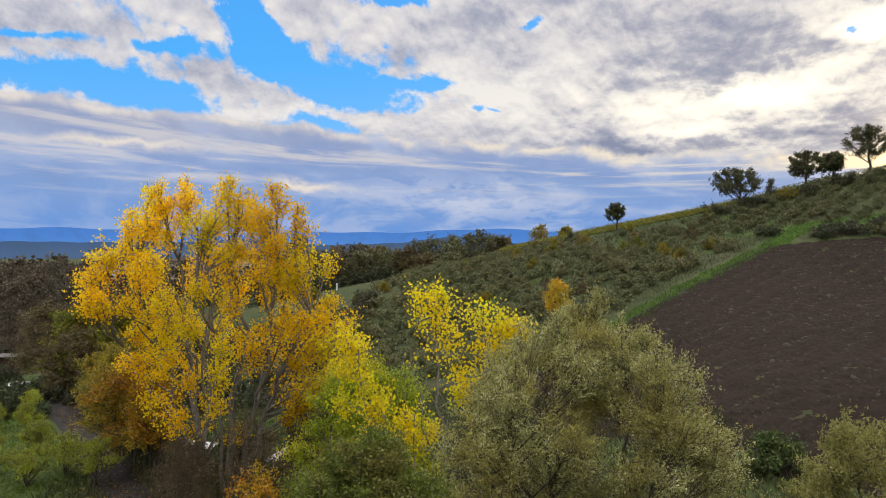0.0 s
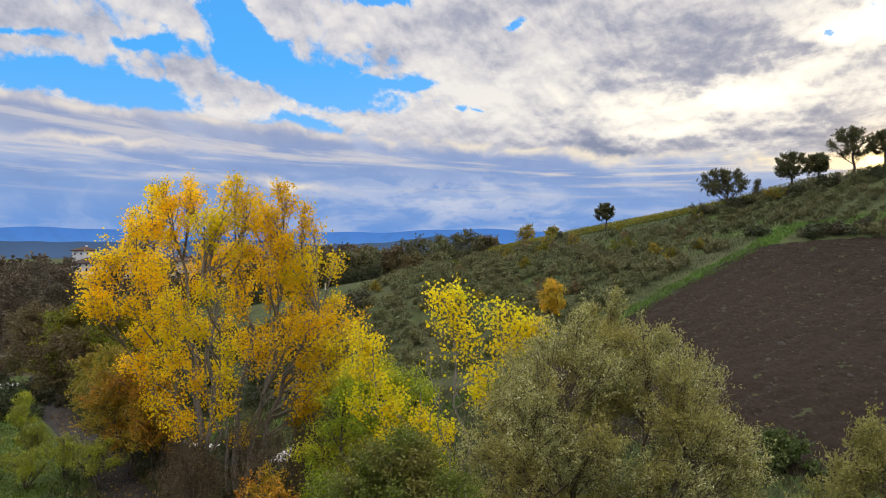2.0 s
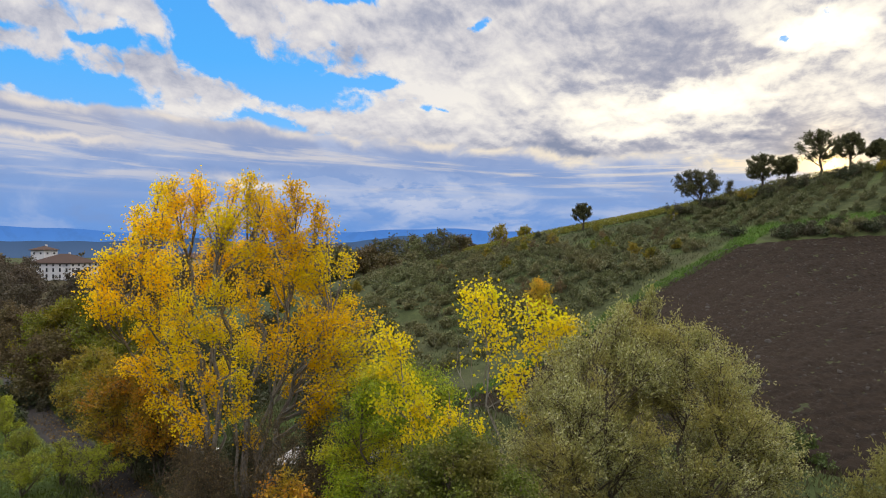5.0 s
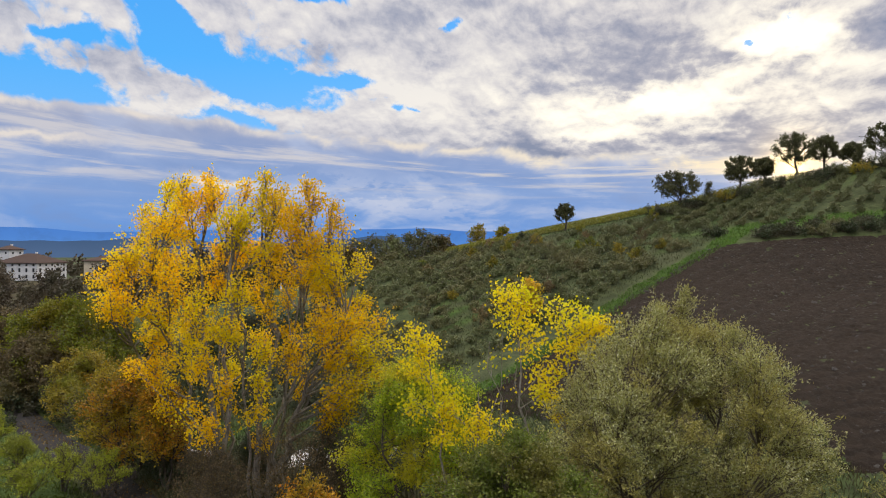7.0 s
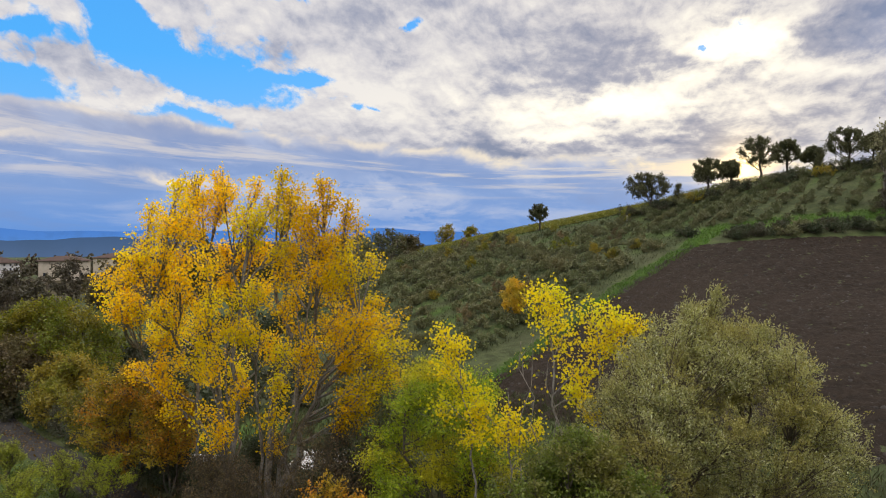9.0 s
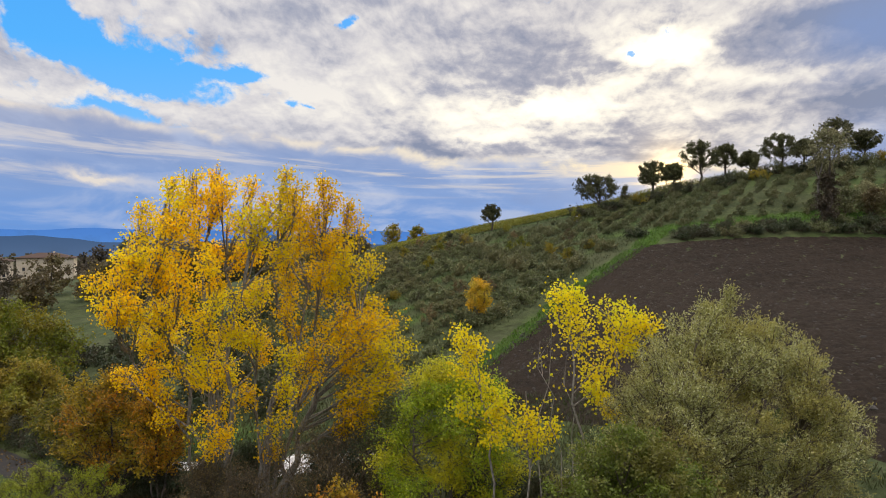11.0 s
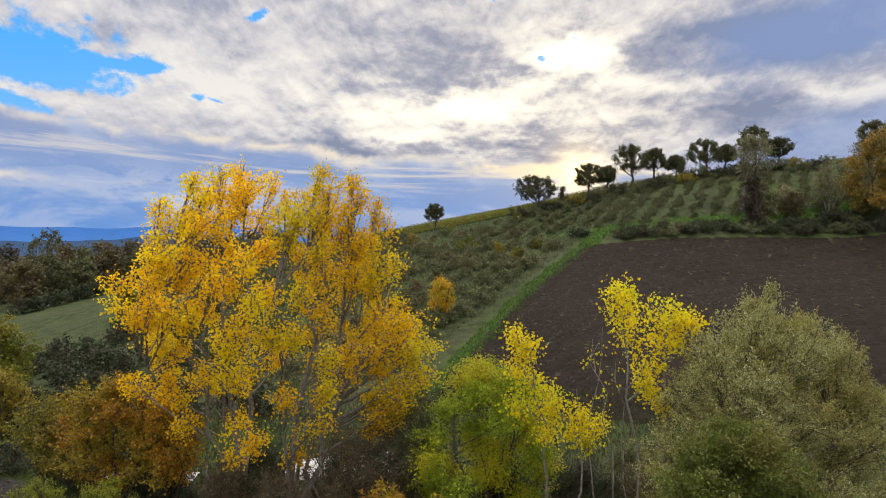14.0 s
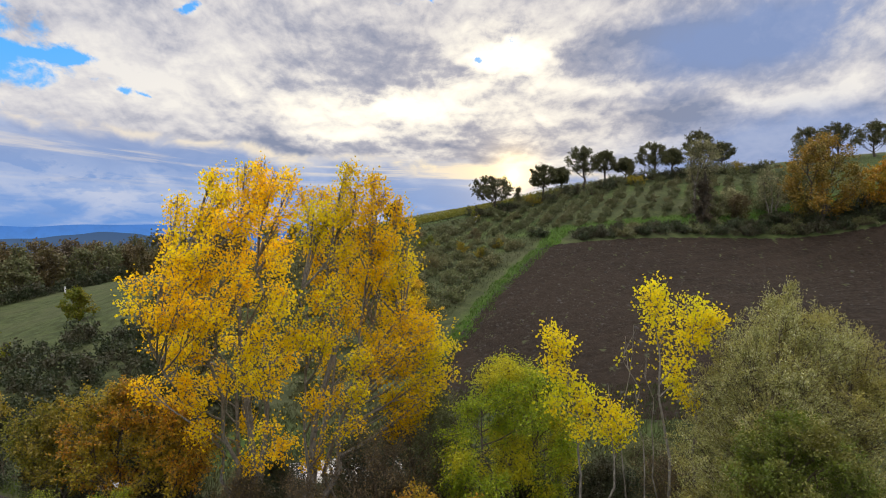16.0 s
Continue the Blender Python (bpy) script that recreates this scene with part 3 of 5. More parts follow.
def plant(seed, stems, lobes, leaf, subs=14, twigs=5, per=6, twig=0.6, hang=0.2, up=0.3, stem_r=0.15, limb_r=0.06, sides=7, spread=0.12, start=0.25, out=0.6, fine=True, tip=0.25, vase=1.0):
    """Wood and leaves of a tree, from its foot at the origin.
    stems: (foot x, foot y, top x, top y, top z); lobes: (x, y, z, rx, ry, rz) the masses of the crown;
    leaf: (length, width); tip: how far out along a limb its branches begin;
    vase: above 1, stems rise first and spread later. Returns stem, branch and leaf geometry."""
    r = np.random.default_rng(seed)
    st = np.array(stems, float)
    lb = np.array(lobes, float)
    feet = np.c_[st[:, :2], np.full(len(st), -0.3)]
    tops = st[:, 2:5]
    trunk = bend(feet, tops, 9, np.zeros(len(st)), r)
    if vase != 1.0:
        trunk[:, :, :2] = feet[:, None, :2] + (tops - feet)[:, None, :2] * (np.linspace(0, 1, 9) ** vase)[None, :, None]
    trunk[:, 1:-1] += r.normal(size=trunk[:, 1:-1].shape) * 0.02 * tops[:, 2].mean() * np.array((1, 1, 0))
    rad = np.broadcast_to(np.array(stem_r, float).reshape(-1, 1), (len(st), 1)) * np.linspace(1, 0.22, 9)[None] ** 0.9
    rad[:, 0] *= 1.35
    wood = tubes(trunk, rad, sides) if fine else tubes(trunk[:, ::2], rad[:, ::2], 5)
    # limbs, one for each mass
    n = len(lb)
    near = np.argmin(np.linalg.norm(lb[:, None, :2] - (tops[None, :, :2] * 0.6 + feet[None, :, :2] * 0.4), axis=2) + r.random((n, len(st))) * 0.6, axis=1)
    hd = np.linalg.norm(lb[:, :2] - tops[near, :2] * 0.5 - feet[near, :2] * 0.5, axis=1)
    zz = np.clip((lb[:, 2] - lb[:, 5] * 0.5 - hd * out) / np.maximum(tops[near, 2], 0.1), start * 0.6, 0.92)
    a = along(trunk, near, zz)
    b = lb[:, :3] + np.array((0, 0, 1.0)) * lb[:, 5:6] * 0.45
    limb = bend(a, b, 7, -0.12 * hd, r)
    lr = limb_r * (0.6 + 0.4 * r.random((n, 1))) * np.linspace(1, 0.25, 7)[None]
    # branches into each mass
    m = max(2, int(subs))
    who = np.repeat(np.arange(n), m)
    a2 = along(limb, who, r.uniform(tip, 1.0, n * m))
    b2 = lb[who, :3] + ball(n * m, r) * lb[who, 3:6]
    reach = np.linalg.norm(b2 - a2, axis=1)
    br = bend(a2, b2, 5, -0.1 * reach + up * 0.1 * reach, r)
    b_r = limb_r * 0.32 * np.linspace(1, 0.3, 5)[None] * (0.6 + 0.6 * r.random((n * m, 1)))
    # twigs and leaves
    who2 = np.repeat(np.arange(n * m), twigs)
    k = len(who2)
    a3 = along(br, who2, r.uniform(max(0.35, tip), 1.0, k))
    d = unit(unit(b2 - a2)[who2] * 0.6 + r.normal(size=(k, 3)) * 0.7 + np.array((0, 0, up)))
    b3 = a3 + d * (twig * r.uniform(0.4, 1.0, (k, 1)))
    tw = bend(a3, b3, 3, np.full(k, -hang * 0.1 * twig), r)
    t_r = np.full((k, 2), limb_r * 0.10) * np.array((1, 0.4))
    branches = join((tubes(limb, lr, 5), tubes(br, b_r, 4), tubes(tw[:, ::2], t_r, 3))) if fine else join((tubes(limb[:, ::2], lr[:, ::2], 4), tubes(br[:, ::2], b_r[:, ::2], 3)))
    who3 = np.repeat(np.arange(k), per)
    p = along(tw, who3, r.uniform(0.1, 1.0, len(who3))) + r.normal(size=(len(who3), 3)) * spread * twig
    w = unit(d[who3] * 0.5 + r.normal(size=(len(who3), 3)) * 0.7 - np.array((0, 0, hang * 2)))
    s = r.uniform(0.65, 1.15, len(who3))
    return wood, branches, kites(p, w, leaf[0] * s, leaf[1] * s, r)


def tree(name, at, label, category, geo, mats, group="", lean=0.0, top_label=""):
    """A thing with trunk, branches and crown; mats: bark, twig, leaf."""
    ob = thing(name, (at[0], at[1], gz(*at[:2])), label, category, group)
    ob.rotation_euler[2] = lean
    (wv, wq), (bv, bq), (lv, lq) = geo
    part_mesh("trunk", wv, wq, mats[0], ob, smooth=True)
    part_mesh("boughwork", bv, bq, mats[1], ob)
    part_mesh("crown", lv, lq, mats[2], ob, top_label)
    return ob


def dome_lobes(seed, n, z0, z1, rx, ry, size, flat=0.9):
    """Masses over a dome, widest at its foot."""
    r = np.random.default_rng(seed)
    out = []
    for i in range(n):
        h = (i + 0.5) / n
        a = i * 2.399 + r.uniform(-0.4, 0.4)
        q = math.sqrt(1 - h**2.2) * (r.uniform(0.82, 1.0) if i % 5 else r.uniform(0.1, 0.6))
        s = size * r.uniform(0.7, 1.25)
        out.append((math.cos(a) * rx * q, math.sin(a) * ry * q, z0 + (z1 - z0) * h, s, s, s * flat))
    return out


def round_lobes(seed, n, cx, cy, z0, z1, rx, ry, size, flat=0.8, low=0.0):
    """Masses laid over a rounded crown from z0 to z1, uneven in place and size."""
    r = np.random.default_rng(seed)
    out = []
    for i in range(n):
        h = (i + 0.5) / n
        a = i * 2.399 + r.uniform(-0.5, 0.5)
        prof = math.sqrt(max(0.05, 1 - ((h - 0.38 - low) / 0.66) ** 2))
        q = prof * r.uniform(0.55, 1.0) if i % 4 else prof * r.uniform(0.0, 0.4)
        s = size * r.uniform(0.75, 1.25)
        out.append((cx + math.cos(a) * rx * q, cy + math.sin(a) * ry * q, z0 + (z1 - z0) * h, s, s, s * flat))
    return out


# ---- ground, field, tracks, far hills ----
def near_left_edge(x, y):
    """Distance from the field's bent edge."""
    p = field_left(np.linspace(0, 1, 60))
    return np.min(np.hypot(x[..., None] - p[:, 0], y[..., None] - p[:, 1]), -1)


TRACK = np.array(((-52, 90), (-42, 72.5), (-36.5, 64), (-29.3, 52.2), (-23.0, 43.5), (-17.9, 36.5), (-14.0, 31), (-9, 22), (-4, 10)), float)
GRAVEL = np.array(((-10.0, 40.2), (-6.7, 39.1), (-3.0, 38.2)), float)
GRAVEL_END = np.array(((-18.5, 44.0), (-16.2, 42.2), (-13.0, 41.0)), float)


def line_distance(line, x, y):
    best = np.full(np.shape(x), 1e9)
    for a, b in zip(line[:-1], line[1:]):
        d = b - a
        t = np.clip(((x - a[0]) * d[0] + (y - a[1]) * d[1]) / (d @ d), 0, 1)
        best = np.minimum(best, np.hypot(x - a[0] - t * d[0], y - a[1] - t * d[1]))
    return best


def axis(lo, hi, step, ends):
    core = np.arange(lo, hi + step / 2, step)
    out = step * 1.35 ** np.arange(1, 40)
    out = np.cumsum(out)
    out = out[out < ends]
    return np.r_[lo - out[::-1], core, hi + out]


def smooth01(v, lo, hi):
    t = np.clip((v - lo) / (hi - lo), 0, 1)
    return t * t * (3 - 2 * t)


def above_field(x, y):
    """Metres above the field's upper edge."""
    return (x - CORNER[0]) * 0.31 + (y - CORNER[1]) * 0.951


LANE = np.array((CORNER, CORNER + ROW * 9.5, CORNER + ROW * 9.5 + np.array((52.3, -17.0))))


def field_head():
    """The field's upper edge, a little bowed."""
    u = np.linspace(0, 1, 40)[:, None]
    p = CORNER * (1 - u) + np.array((114.0, 56.0)) * u
    p[:, 1] += 3.4 * np.sin(math.pi * u[:, 0]) ** 0.8
    return p


def build_ground():
    gx, gy = axis(-62, 126, 1.0, 4600), axis(-6, 150, 1.0, 4600)
    x, y = np.meshgrid(gx, gy)
    z = ground(x, y) + 0.10 * wobble(x, y, 0.8, 1) * (np.hypot(x, y) < 250)
    ob = new("ground", mesh_of("ground", np.stack((x, y, z), -1).reshape(-1, 3), grid_quads(*x.shape), M_GROUND, True))
    s, d = plot_xy(x, y)
    strip = (1 - smooth01(near_left_edge(x, y) + wobble(x, y, 0.6, 2) * 0.7, 0.3, 1.5)) * (s < 2)
    above = np.exp(-(((above_field(x, y) - 7.6 + wobble(s, d, 0.15, 4) * 0.8) / 2.0) ** 2)) * smooth01(s, 0, 10)
    tow = np.abs((((d - 4.2) / 3.1) % 1) - 0.5) * 2
    rows = (0.36 + 0.3 * (y < 78)) * (1 - smooth01(tow, 0.25, 0.7)) * ((d > 4) | (above_field(x, y) > 6)) * (y < 108) * (x > 2) * smooth01(wobble(x, y, 0.09, 3), -0.25, 0.35)
    head = 1 - smooth01(line_distance(field_head(), x, y), 0.3, 1.0)
    lane = 1 - smooth01(line_distance(LANE, x, y) + wobble(x, y, 0.5, 6) * 0.5, 0.7, 1.9)
    olives = 0.6 * smooth01(-x - 0.45 * (y - 38) - 18.5, 0, 3) * (y > 25) * (y < 75) * (1 - 0.25 * smooth01(wobble(x, y, 0.5, 5), 0.1, 0.6))
    glade = 0.75 * np.exp(-(((x + 13) / 6) ** 2 + ((y - 47) / 4) ** 2))
    foot = 0.3 * np.exp(-((line_distance(np.array(((2.0, 43.0), (8, 36), (14, 28.0))), x, y) / 2.2) ** 2))
    slope = 0.25 * smooth01(x - 92, 0, 6) * smooth01(y - 58, 0, 8) * (1 - smooth01(y, 84, 92))
    meadow = 0.10 * (x < 2) * (y > 76)
    vine_grass = 0.3 * smooth01(y, 113, 116) * (x > 10)
    crest = 0.8 * np.exp(-(((y - 112.2) / 0.9) ** 2)) * smooth01(x, 10, 14) * (1 - smooth01(x, 44, 47))
    lush = np.clip(0.9 * np.max((strip * 0.95, head * 0.3, lane, above * 0.95, rows, olives, glade, foot, slope, meadow, vine_grass, crest), 0), 0, 1)
    a = ob.data.attributes.new("lush", "FLOAT", "POINT")
    a.data.foreach_set("value", lush.astype(np.float32).ravel())
    litter = np.clip(np.exp(-((line_distance(TRACK, x, y) / 1.0) ** 2)) + 0.9 * np.exp(-(((x + 10) / 9) ** 2 + ((y - 29) / 8) ** 2)) + 0.8 * smooth01(-x - 0.25 * y - 16, 0, 8) * (y > 75) * (y < 280), 0, 1)
    a = ob.data.attributes.new("litter", "FLOAT", "POINT")
    a.data.foreach_set("value", litter.astype(np.float32).ravel())
    return tagged(ob, "rough sloping meadow with dull grass and bright green strips", "ground", kind="structure")


build_ground()


def soil_height(x, y):
    """Plough ridges along the field, broken into clods."""
    s, d = plot_xy(x, y)
    return 0.05 * np.sin(d * 2 * math.pi / 1.9 + wobble(x, y, 0.4, 3) * 0.8) + 0.03 * wobble(x, y, 1.3, 5) + rng.normal(0, 0.05, np.shape(x))


def build_field():
    n, m = 240, 300
    v = np.linspace(0, 1, n)[:, None]
    u = np.linspace(0, 1, m)[None] ** 1.5
    L, R = field_left(np.linspace(0, 1, n)), field_right(np.linspace(0, 1, n))
    p = L[:, None] + (R - L)[:, None] * u[..., None]
    x, y = p[..., 0], p[..., 1]
    x = x + 0.5 * wobble(x, y, 0.5, 2) * (u < 0.02)
    y = y + 3.4 * np.sin(math.pi * u) ** 0.8 * (1 - v) ** 2
    edge = np.minimum(smooth01(u * 80 + 0 * v, 0, 0.6), np.minimum(smooth01(v + 0 * u, 0, 0.012), smooth01(1 - v + 0 * u, 0, 0.012)))
    z = ground(x, y) - 0.22 + edge * (0.34 + soil_height(x, y))
    ob = new("ploughed_field", mesh_of("ploughed_field", np.stack((x, y, z), -1).reshape(-1, 3), grid_quads(n, m), M_SOIL, True))
    tagged(ob, "dark brown ploughed field with broken clods of earth", "field", kind="structure")
    # loose clods and pale stones
    k = 15000
    vv, uu = rng.random(k), rng.random(k) ** 1.6
    a, b = field_left(vv), field_right(vv)
    q = a + (b - a) * uu[:, None]
    size = rng.gamma(1.6, 0.022, k) + 0.025
    base = np.array(((-1, -1, 0), (1, -1, 0), (1, 1, 0), (-1, 1, 0), (-0.6, -0.6, 1), (0.6, -0.6, 1), (0.6, 0.6, 1), (-0.6, 0.6, 1)), float)
    turn = rng.random(k) * 6.28
    c, s = np.cos(turn)[:, None], np.sin(turn)[:, None]
    bx, by, bz = base[None, :, 0] * rng.uniform(0.6, 1.2, (k, 8)), base[None, :, 1] * rng.uniform(0.6, 1.2, (k, 8)), base[None, :, 2] * rng.uniform(0.5, 1.1, (k, 8))
    vx = q[:, :1] + (bx * c - by * s) * size[:, None]
    vy = q[:, 1:] + (bx * s + by * c) * size[:, None]
    vz = ground(q[:, 0], q[:, 1])[:, None] + 0.06 + bz * size[:, None]
    faces = np.array(((0, 1, 5, 4), (1, 2, 6, 5), (2, 3, 7, 6), (3, 0, 4, 7), (4, 5, 6, 7)))
    ob = new("soil_clods", mesh_of("soil_clods", np.stack((vx, vy, vz), -1).reshape(-1, 3), (faces[None] + 8 * np.arange(k)[:, None, None]).reshape(-1, 4), M_CLOD))
    tagged(ob, "loose clods and pale stones on ploughed earth", "clods", kind="stuff")


build_field()


def ribbon(name, line, width, mat, label, category, lift=0.06):
    """A worn track over the ground."""
    d = np.r_[0, np.cumsum(np.linalg.norm(np.diff(line, axis=0), axis=1))]
    t = np.arange(0, d[-1], 0.5)
    c = np.stack((np.interp(t, d, line[:, 0]), np.interp(t, d, line[:, 1])), -1)
    ker = np.ones(9) / 9
    pad = np.pad(c, ((4, 4), (0, 0)), "edge")
    c = np.stack([np.convolve(pad[:, i], ker, "valid") for i in (0, 1)], -1)
    n = unit(np.gradient(c, axis=0))[:, ::-1] * np.array((-1, 1))
    w = np.linspace(-1, 1, 11)
    p = c[:, None] + n[:, None] * w[None, :, None] * (width / 2 * (1 + 0.15 * wobble(t, t, 0.7, 2)))[:, None, None]
    rut = lift * (1 - np.abs(w) ** 6 * 1.9) - 0.05 * np.exp(-(((np.abs(w) - 0.55) / 0.16) ** 2))
    z = ground(p[..., 0], p[..., 1]) + 0.06 + rut[None] + 0.02 * wobble(p[..., 0], p[..., 1], 2.0, 1)
    ob = new(name, mesh_of(name, np.dstack((p, z)).reshape(-1, 3), grid_quads(len(c), 11), mat, True))
    return tagged(ob, label, category, kind="structure")


ribbon("dirt_track", TRACK, 2.1, M_TRACK, "rutted dirt track strewn with fallen leaves", "track")
ribbon("gravel_path", GRAVEL, 4.0, M_GRAVEL, "pale gravel path behind the poplars", "path", 0.1)
ribbon("gravel_path", GRAVEL_END, 1.2, M_GRAVEL, "pale gravel path between grass and trees", "path", 0.1)


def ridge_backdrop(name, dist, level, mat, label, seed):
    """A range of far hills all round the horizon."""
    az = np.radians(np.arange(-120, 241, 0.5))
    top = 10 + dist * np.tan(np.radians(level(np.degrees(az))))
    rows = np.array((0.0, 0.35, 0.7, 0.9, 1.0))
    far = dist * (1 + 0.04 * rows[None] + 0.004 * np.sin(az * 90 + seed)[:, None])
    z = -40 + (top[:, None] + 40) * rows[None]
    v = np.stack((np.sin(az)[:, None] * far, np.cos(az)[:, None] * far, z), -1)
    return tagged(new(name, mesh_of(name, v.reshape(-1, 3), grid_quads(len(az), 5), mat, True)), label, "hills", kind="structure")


def mountains(a):
    return 1.50 + 0.16 * np.sin(np.radians(a) * 9 + 1) + 0.10 * np.sin(np.radians(a) * 23) + 0.05 * np.sin(np.radians(a) * 61 + 2)


def foothills(a):
    return 0.26 + 0.55 * np.exp(-(((a + 17) / 6) ** 2)) + 0.8 * np.exp(-(((a - 1) / 5) ** 2)) + 0.35 * np.exp(-(((a + 30) / 5) ** 2)) + 0.07 * np.sin(np.radians(a) * 40) + 0.03 * np.sin(np.radians(a) * 130)


# both ranges emit their haze blue instead of being lit
ridge_backdrop("backdrop_mountains", 4300, mountains, glow_backdrop("far_mountain_haze", (0.10, 0.265, 0.66), (0.078, 0.225, 0.62), -20, 120), "mountains far across the valley, glowing blue with painted haze", 1)
ridge_backdrop("backdrop_hills", 1500, foothills, glow_backdrop("near_hill_haze", (0.085, 0.145, 0.27), (0.060, 0.112, 0.22), -20, 40), "wooded hills beyond the valley, glowing dark blue with painted haze", 2)

# ---- poplars ----
def poplar_lobes():
    """Rounded leafy ends of the boughs of a vase-shaped crown, as offsets from the middle of the clump; heights from the foot."""
    r = np.random.default_rng(21)
    out = []
    # height, half width, how many, inner edge
    for z, wide, count, q0 in ((14.3, 4.0, 8, 0.3), (13.2, 4.9, 14, 0.2), (12.0, 5.8, 19, 0.3), (10.8, 6.3, 21, 0.4), (9.6, 6.4, 21, 0.5), (8.3, 6.6, 21, 0.6), (7.0, 6.4, 16, 0.66), (5.8, 5.9, 9, 0.72), (4.6, 4.9, 4, 0.6), (3.4, 2.4, 2, 0.4)):
        for i in range(count):
            a = 6.283 * (i + r.uniform(-0.35, 0.35)) / count + z
            q = math.sqrt(r.uniform(q0**2, 1.0))
            k = r.uniform(0.5, 1.1)
            x = wide * q * math.cos(a)
            # the low boughs of one side reach back, away from the track
            lean = 0.05 if z > 9 else 0.5 if x < 0 else 0.15
            out.append((x * (0.9 if x < 0 and z < 9 else 1.0), 0.62 * wide * q * math.sin(a) - lean * x, z + r.uniform(-0.6, 0.6) - 0.7 * q * q, k, k, k * r.uniform(0.75, 1.0)))
    # the rounded plumes that end the tallest stems
    for x, y, z in ((1.5, -2.2, 15.1), (-1.3, 0.0, 15.3), (3.1, -0.9, 14.9), (-3.2, 0.6, 14.9), (0.2, 1.1, 14.9), (-2.3, -1.2, 15.0), (4.3, -0.8, 13.9), (-4.5, 1.0, 13.9)):
        out += [(x, y, z, 0.45, 0.45, 0.45), (x + 0.35, y, z - 0.8, 0.7, 0.7, 0.6), (x - 0.3, y + 0.1, z - 1.6, 0.8, 0.8, 0.7)]
    # boughs that reach out over the track, and the skirt on the field's side
    for x, y, z in ((-5.1, -2.2, 11.0), (-4.7, -2.9, 10.3), (-5.3, -1.8, 9.9), (-4.7, -1.4, 11.9), (6.4, -1.2, 6.6), (6.0, -0.4, 5.6), (6.9, -0.8, 7.6), (5.4, -1.4, 4.8), (6.6, 0.2, 8.6), (4.8, -0.2, 5.2), (5.8, -0.8, 7.1), (6.7, -0.5, 6.1), (5.2, -1.8, 6.0), (6.2, -1.6, 7.5), (4.3, -1.2, 4.3)):
        out.append((x, y, z, 0.8, 0.8, 0.65))
    return out


POPLAR_MID = (-11.2, 32.9)
POP_A, POP_B = (-12.4, 34.6), (-10.4, 33.4)
sides_a, sides_b = [], []
for lx, ly, *rest in poplar_lobes():
    wx, wy = POPLAR_MID[0] + lx, POPLAR_MID[1] + ly
    if lx * 0.9 - ly * 0.35 < 0.1:
        sides_a.append((wx - POP_A[0], wy - POP_A[1], *rest))
    else:
        sides_b.append((wx - POP_B[0], wy - POP_B[1], *rest))
pop = dict(leaf=(0.118, 0.112), subs=10, twigs=6, per=6, twig=0.42, hang=0.2, up=0.35, stem_r=(0.19, 0.12, 0.11, 0.16, 0.09, 0.10), limb_r=0.07, start=0.2, out=0.62, spread=0.36, tip=0.4, vase=1.35)
tree("poplar_tree", POP_A, "tall poplar with golden yellow autumn leaves and pale grey stems", "tree", plant(31, [(0, 0, -1.2, -0.6, 12.4), (-0.4, 0.2, -3.4, -0.9, 11.2), (-0.2, 0.4, -2.4, 1.2, 11.6), (0.3, -0.3, 0.4, 0.4, 12.4), (-0.5, -0.2, -4.6, -0.6, 9.0), (0.1, 0.4, -0.4, 1.8, 11.0)], sides_a, **pop), (M_BARK, M_BARK, M_POPLAR), "poplars")
tree("poplar_tree", POP_B, "tall poplar with golden yellow autumn leaves and pale grey stems", "tree", plant(32, [(0, 0, 0.7, -1.8, 12.9), (0.5, -0.2, 2.8, -1.2, 11.8), (0.2, 0.5, 2.2, 1.0, 11.2), (0.4, 0.1, 4.4, -0.6, 9.4), (-0.3, -0.3, -0.8, -2.6, 11.4), (0.6, 0.3, 3.8, 1.2, 9.0)], sides_b, **pop), (M_BARK, M_BARK, M_POPLAR), "poplars")

# ---- young yellow poplars ----
tree("poplar_sapling", (1.2, 23.2), "young poplar with bright yellow leaves on bare grey stems", "tree",
     plant(41, [(0, 0, -1.5, 0.1, 9.8), (0.1, 0.1, 0.2, 0.2, 8.8)], [(-1.9, 0.1, 9.6, 0.56, 0.56, 0.83), (-1.2, 0.3, 9.7, 0.45, 0.45, 0.77), (-1.6, 0, 8.9, 0.84, 0.78, 0.77), (-0.9, 0.3, 8.2, 0.67, 0.67, 0.66), (0.0, 0.2, 9.2, 0.78, 0.67, 0.55), (0.6, 0.1, 8.8, 0.67, 0.67, 0.55), (1.3, 0.0, 8.9, 0.56, 0.45, 0.33), (0.2, 0.2, 7.8, 0.56, 0.56, 0.66), (0.9, 0.1, 8.0, 0.45, 0.45, 0.44), (-0.3, 0.2, 7.0, 0.56, 0.56, 0.55), (-0.4, 0.1, 6.4, 0.4, 0.4, 0.35), (-0.1, 0.0, 5.7, 0.38, 0.38, 0.3), (1.6, -0.1, 8.6, 0.3, 0.3, 0.28)],
           (0.12, 0.115), subs=11, twigs=5, per=5, twig=0.44, hang=0.3, spread=0.36, stem_r=0.07, limb_r=0.03, start=0.5), (M_BARK, M_BARK, M_SAPLING), "young poplars")
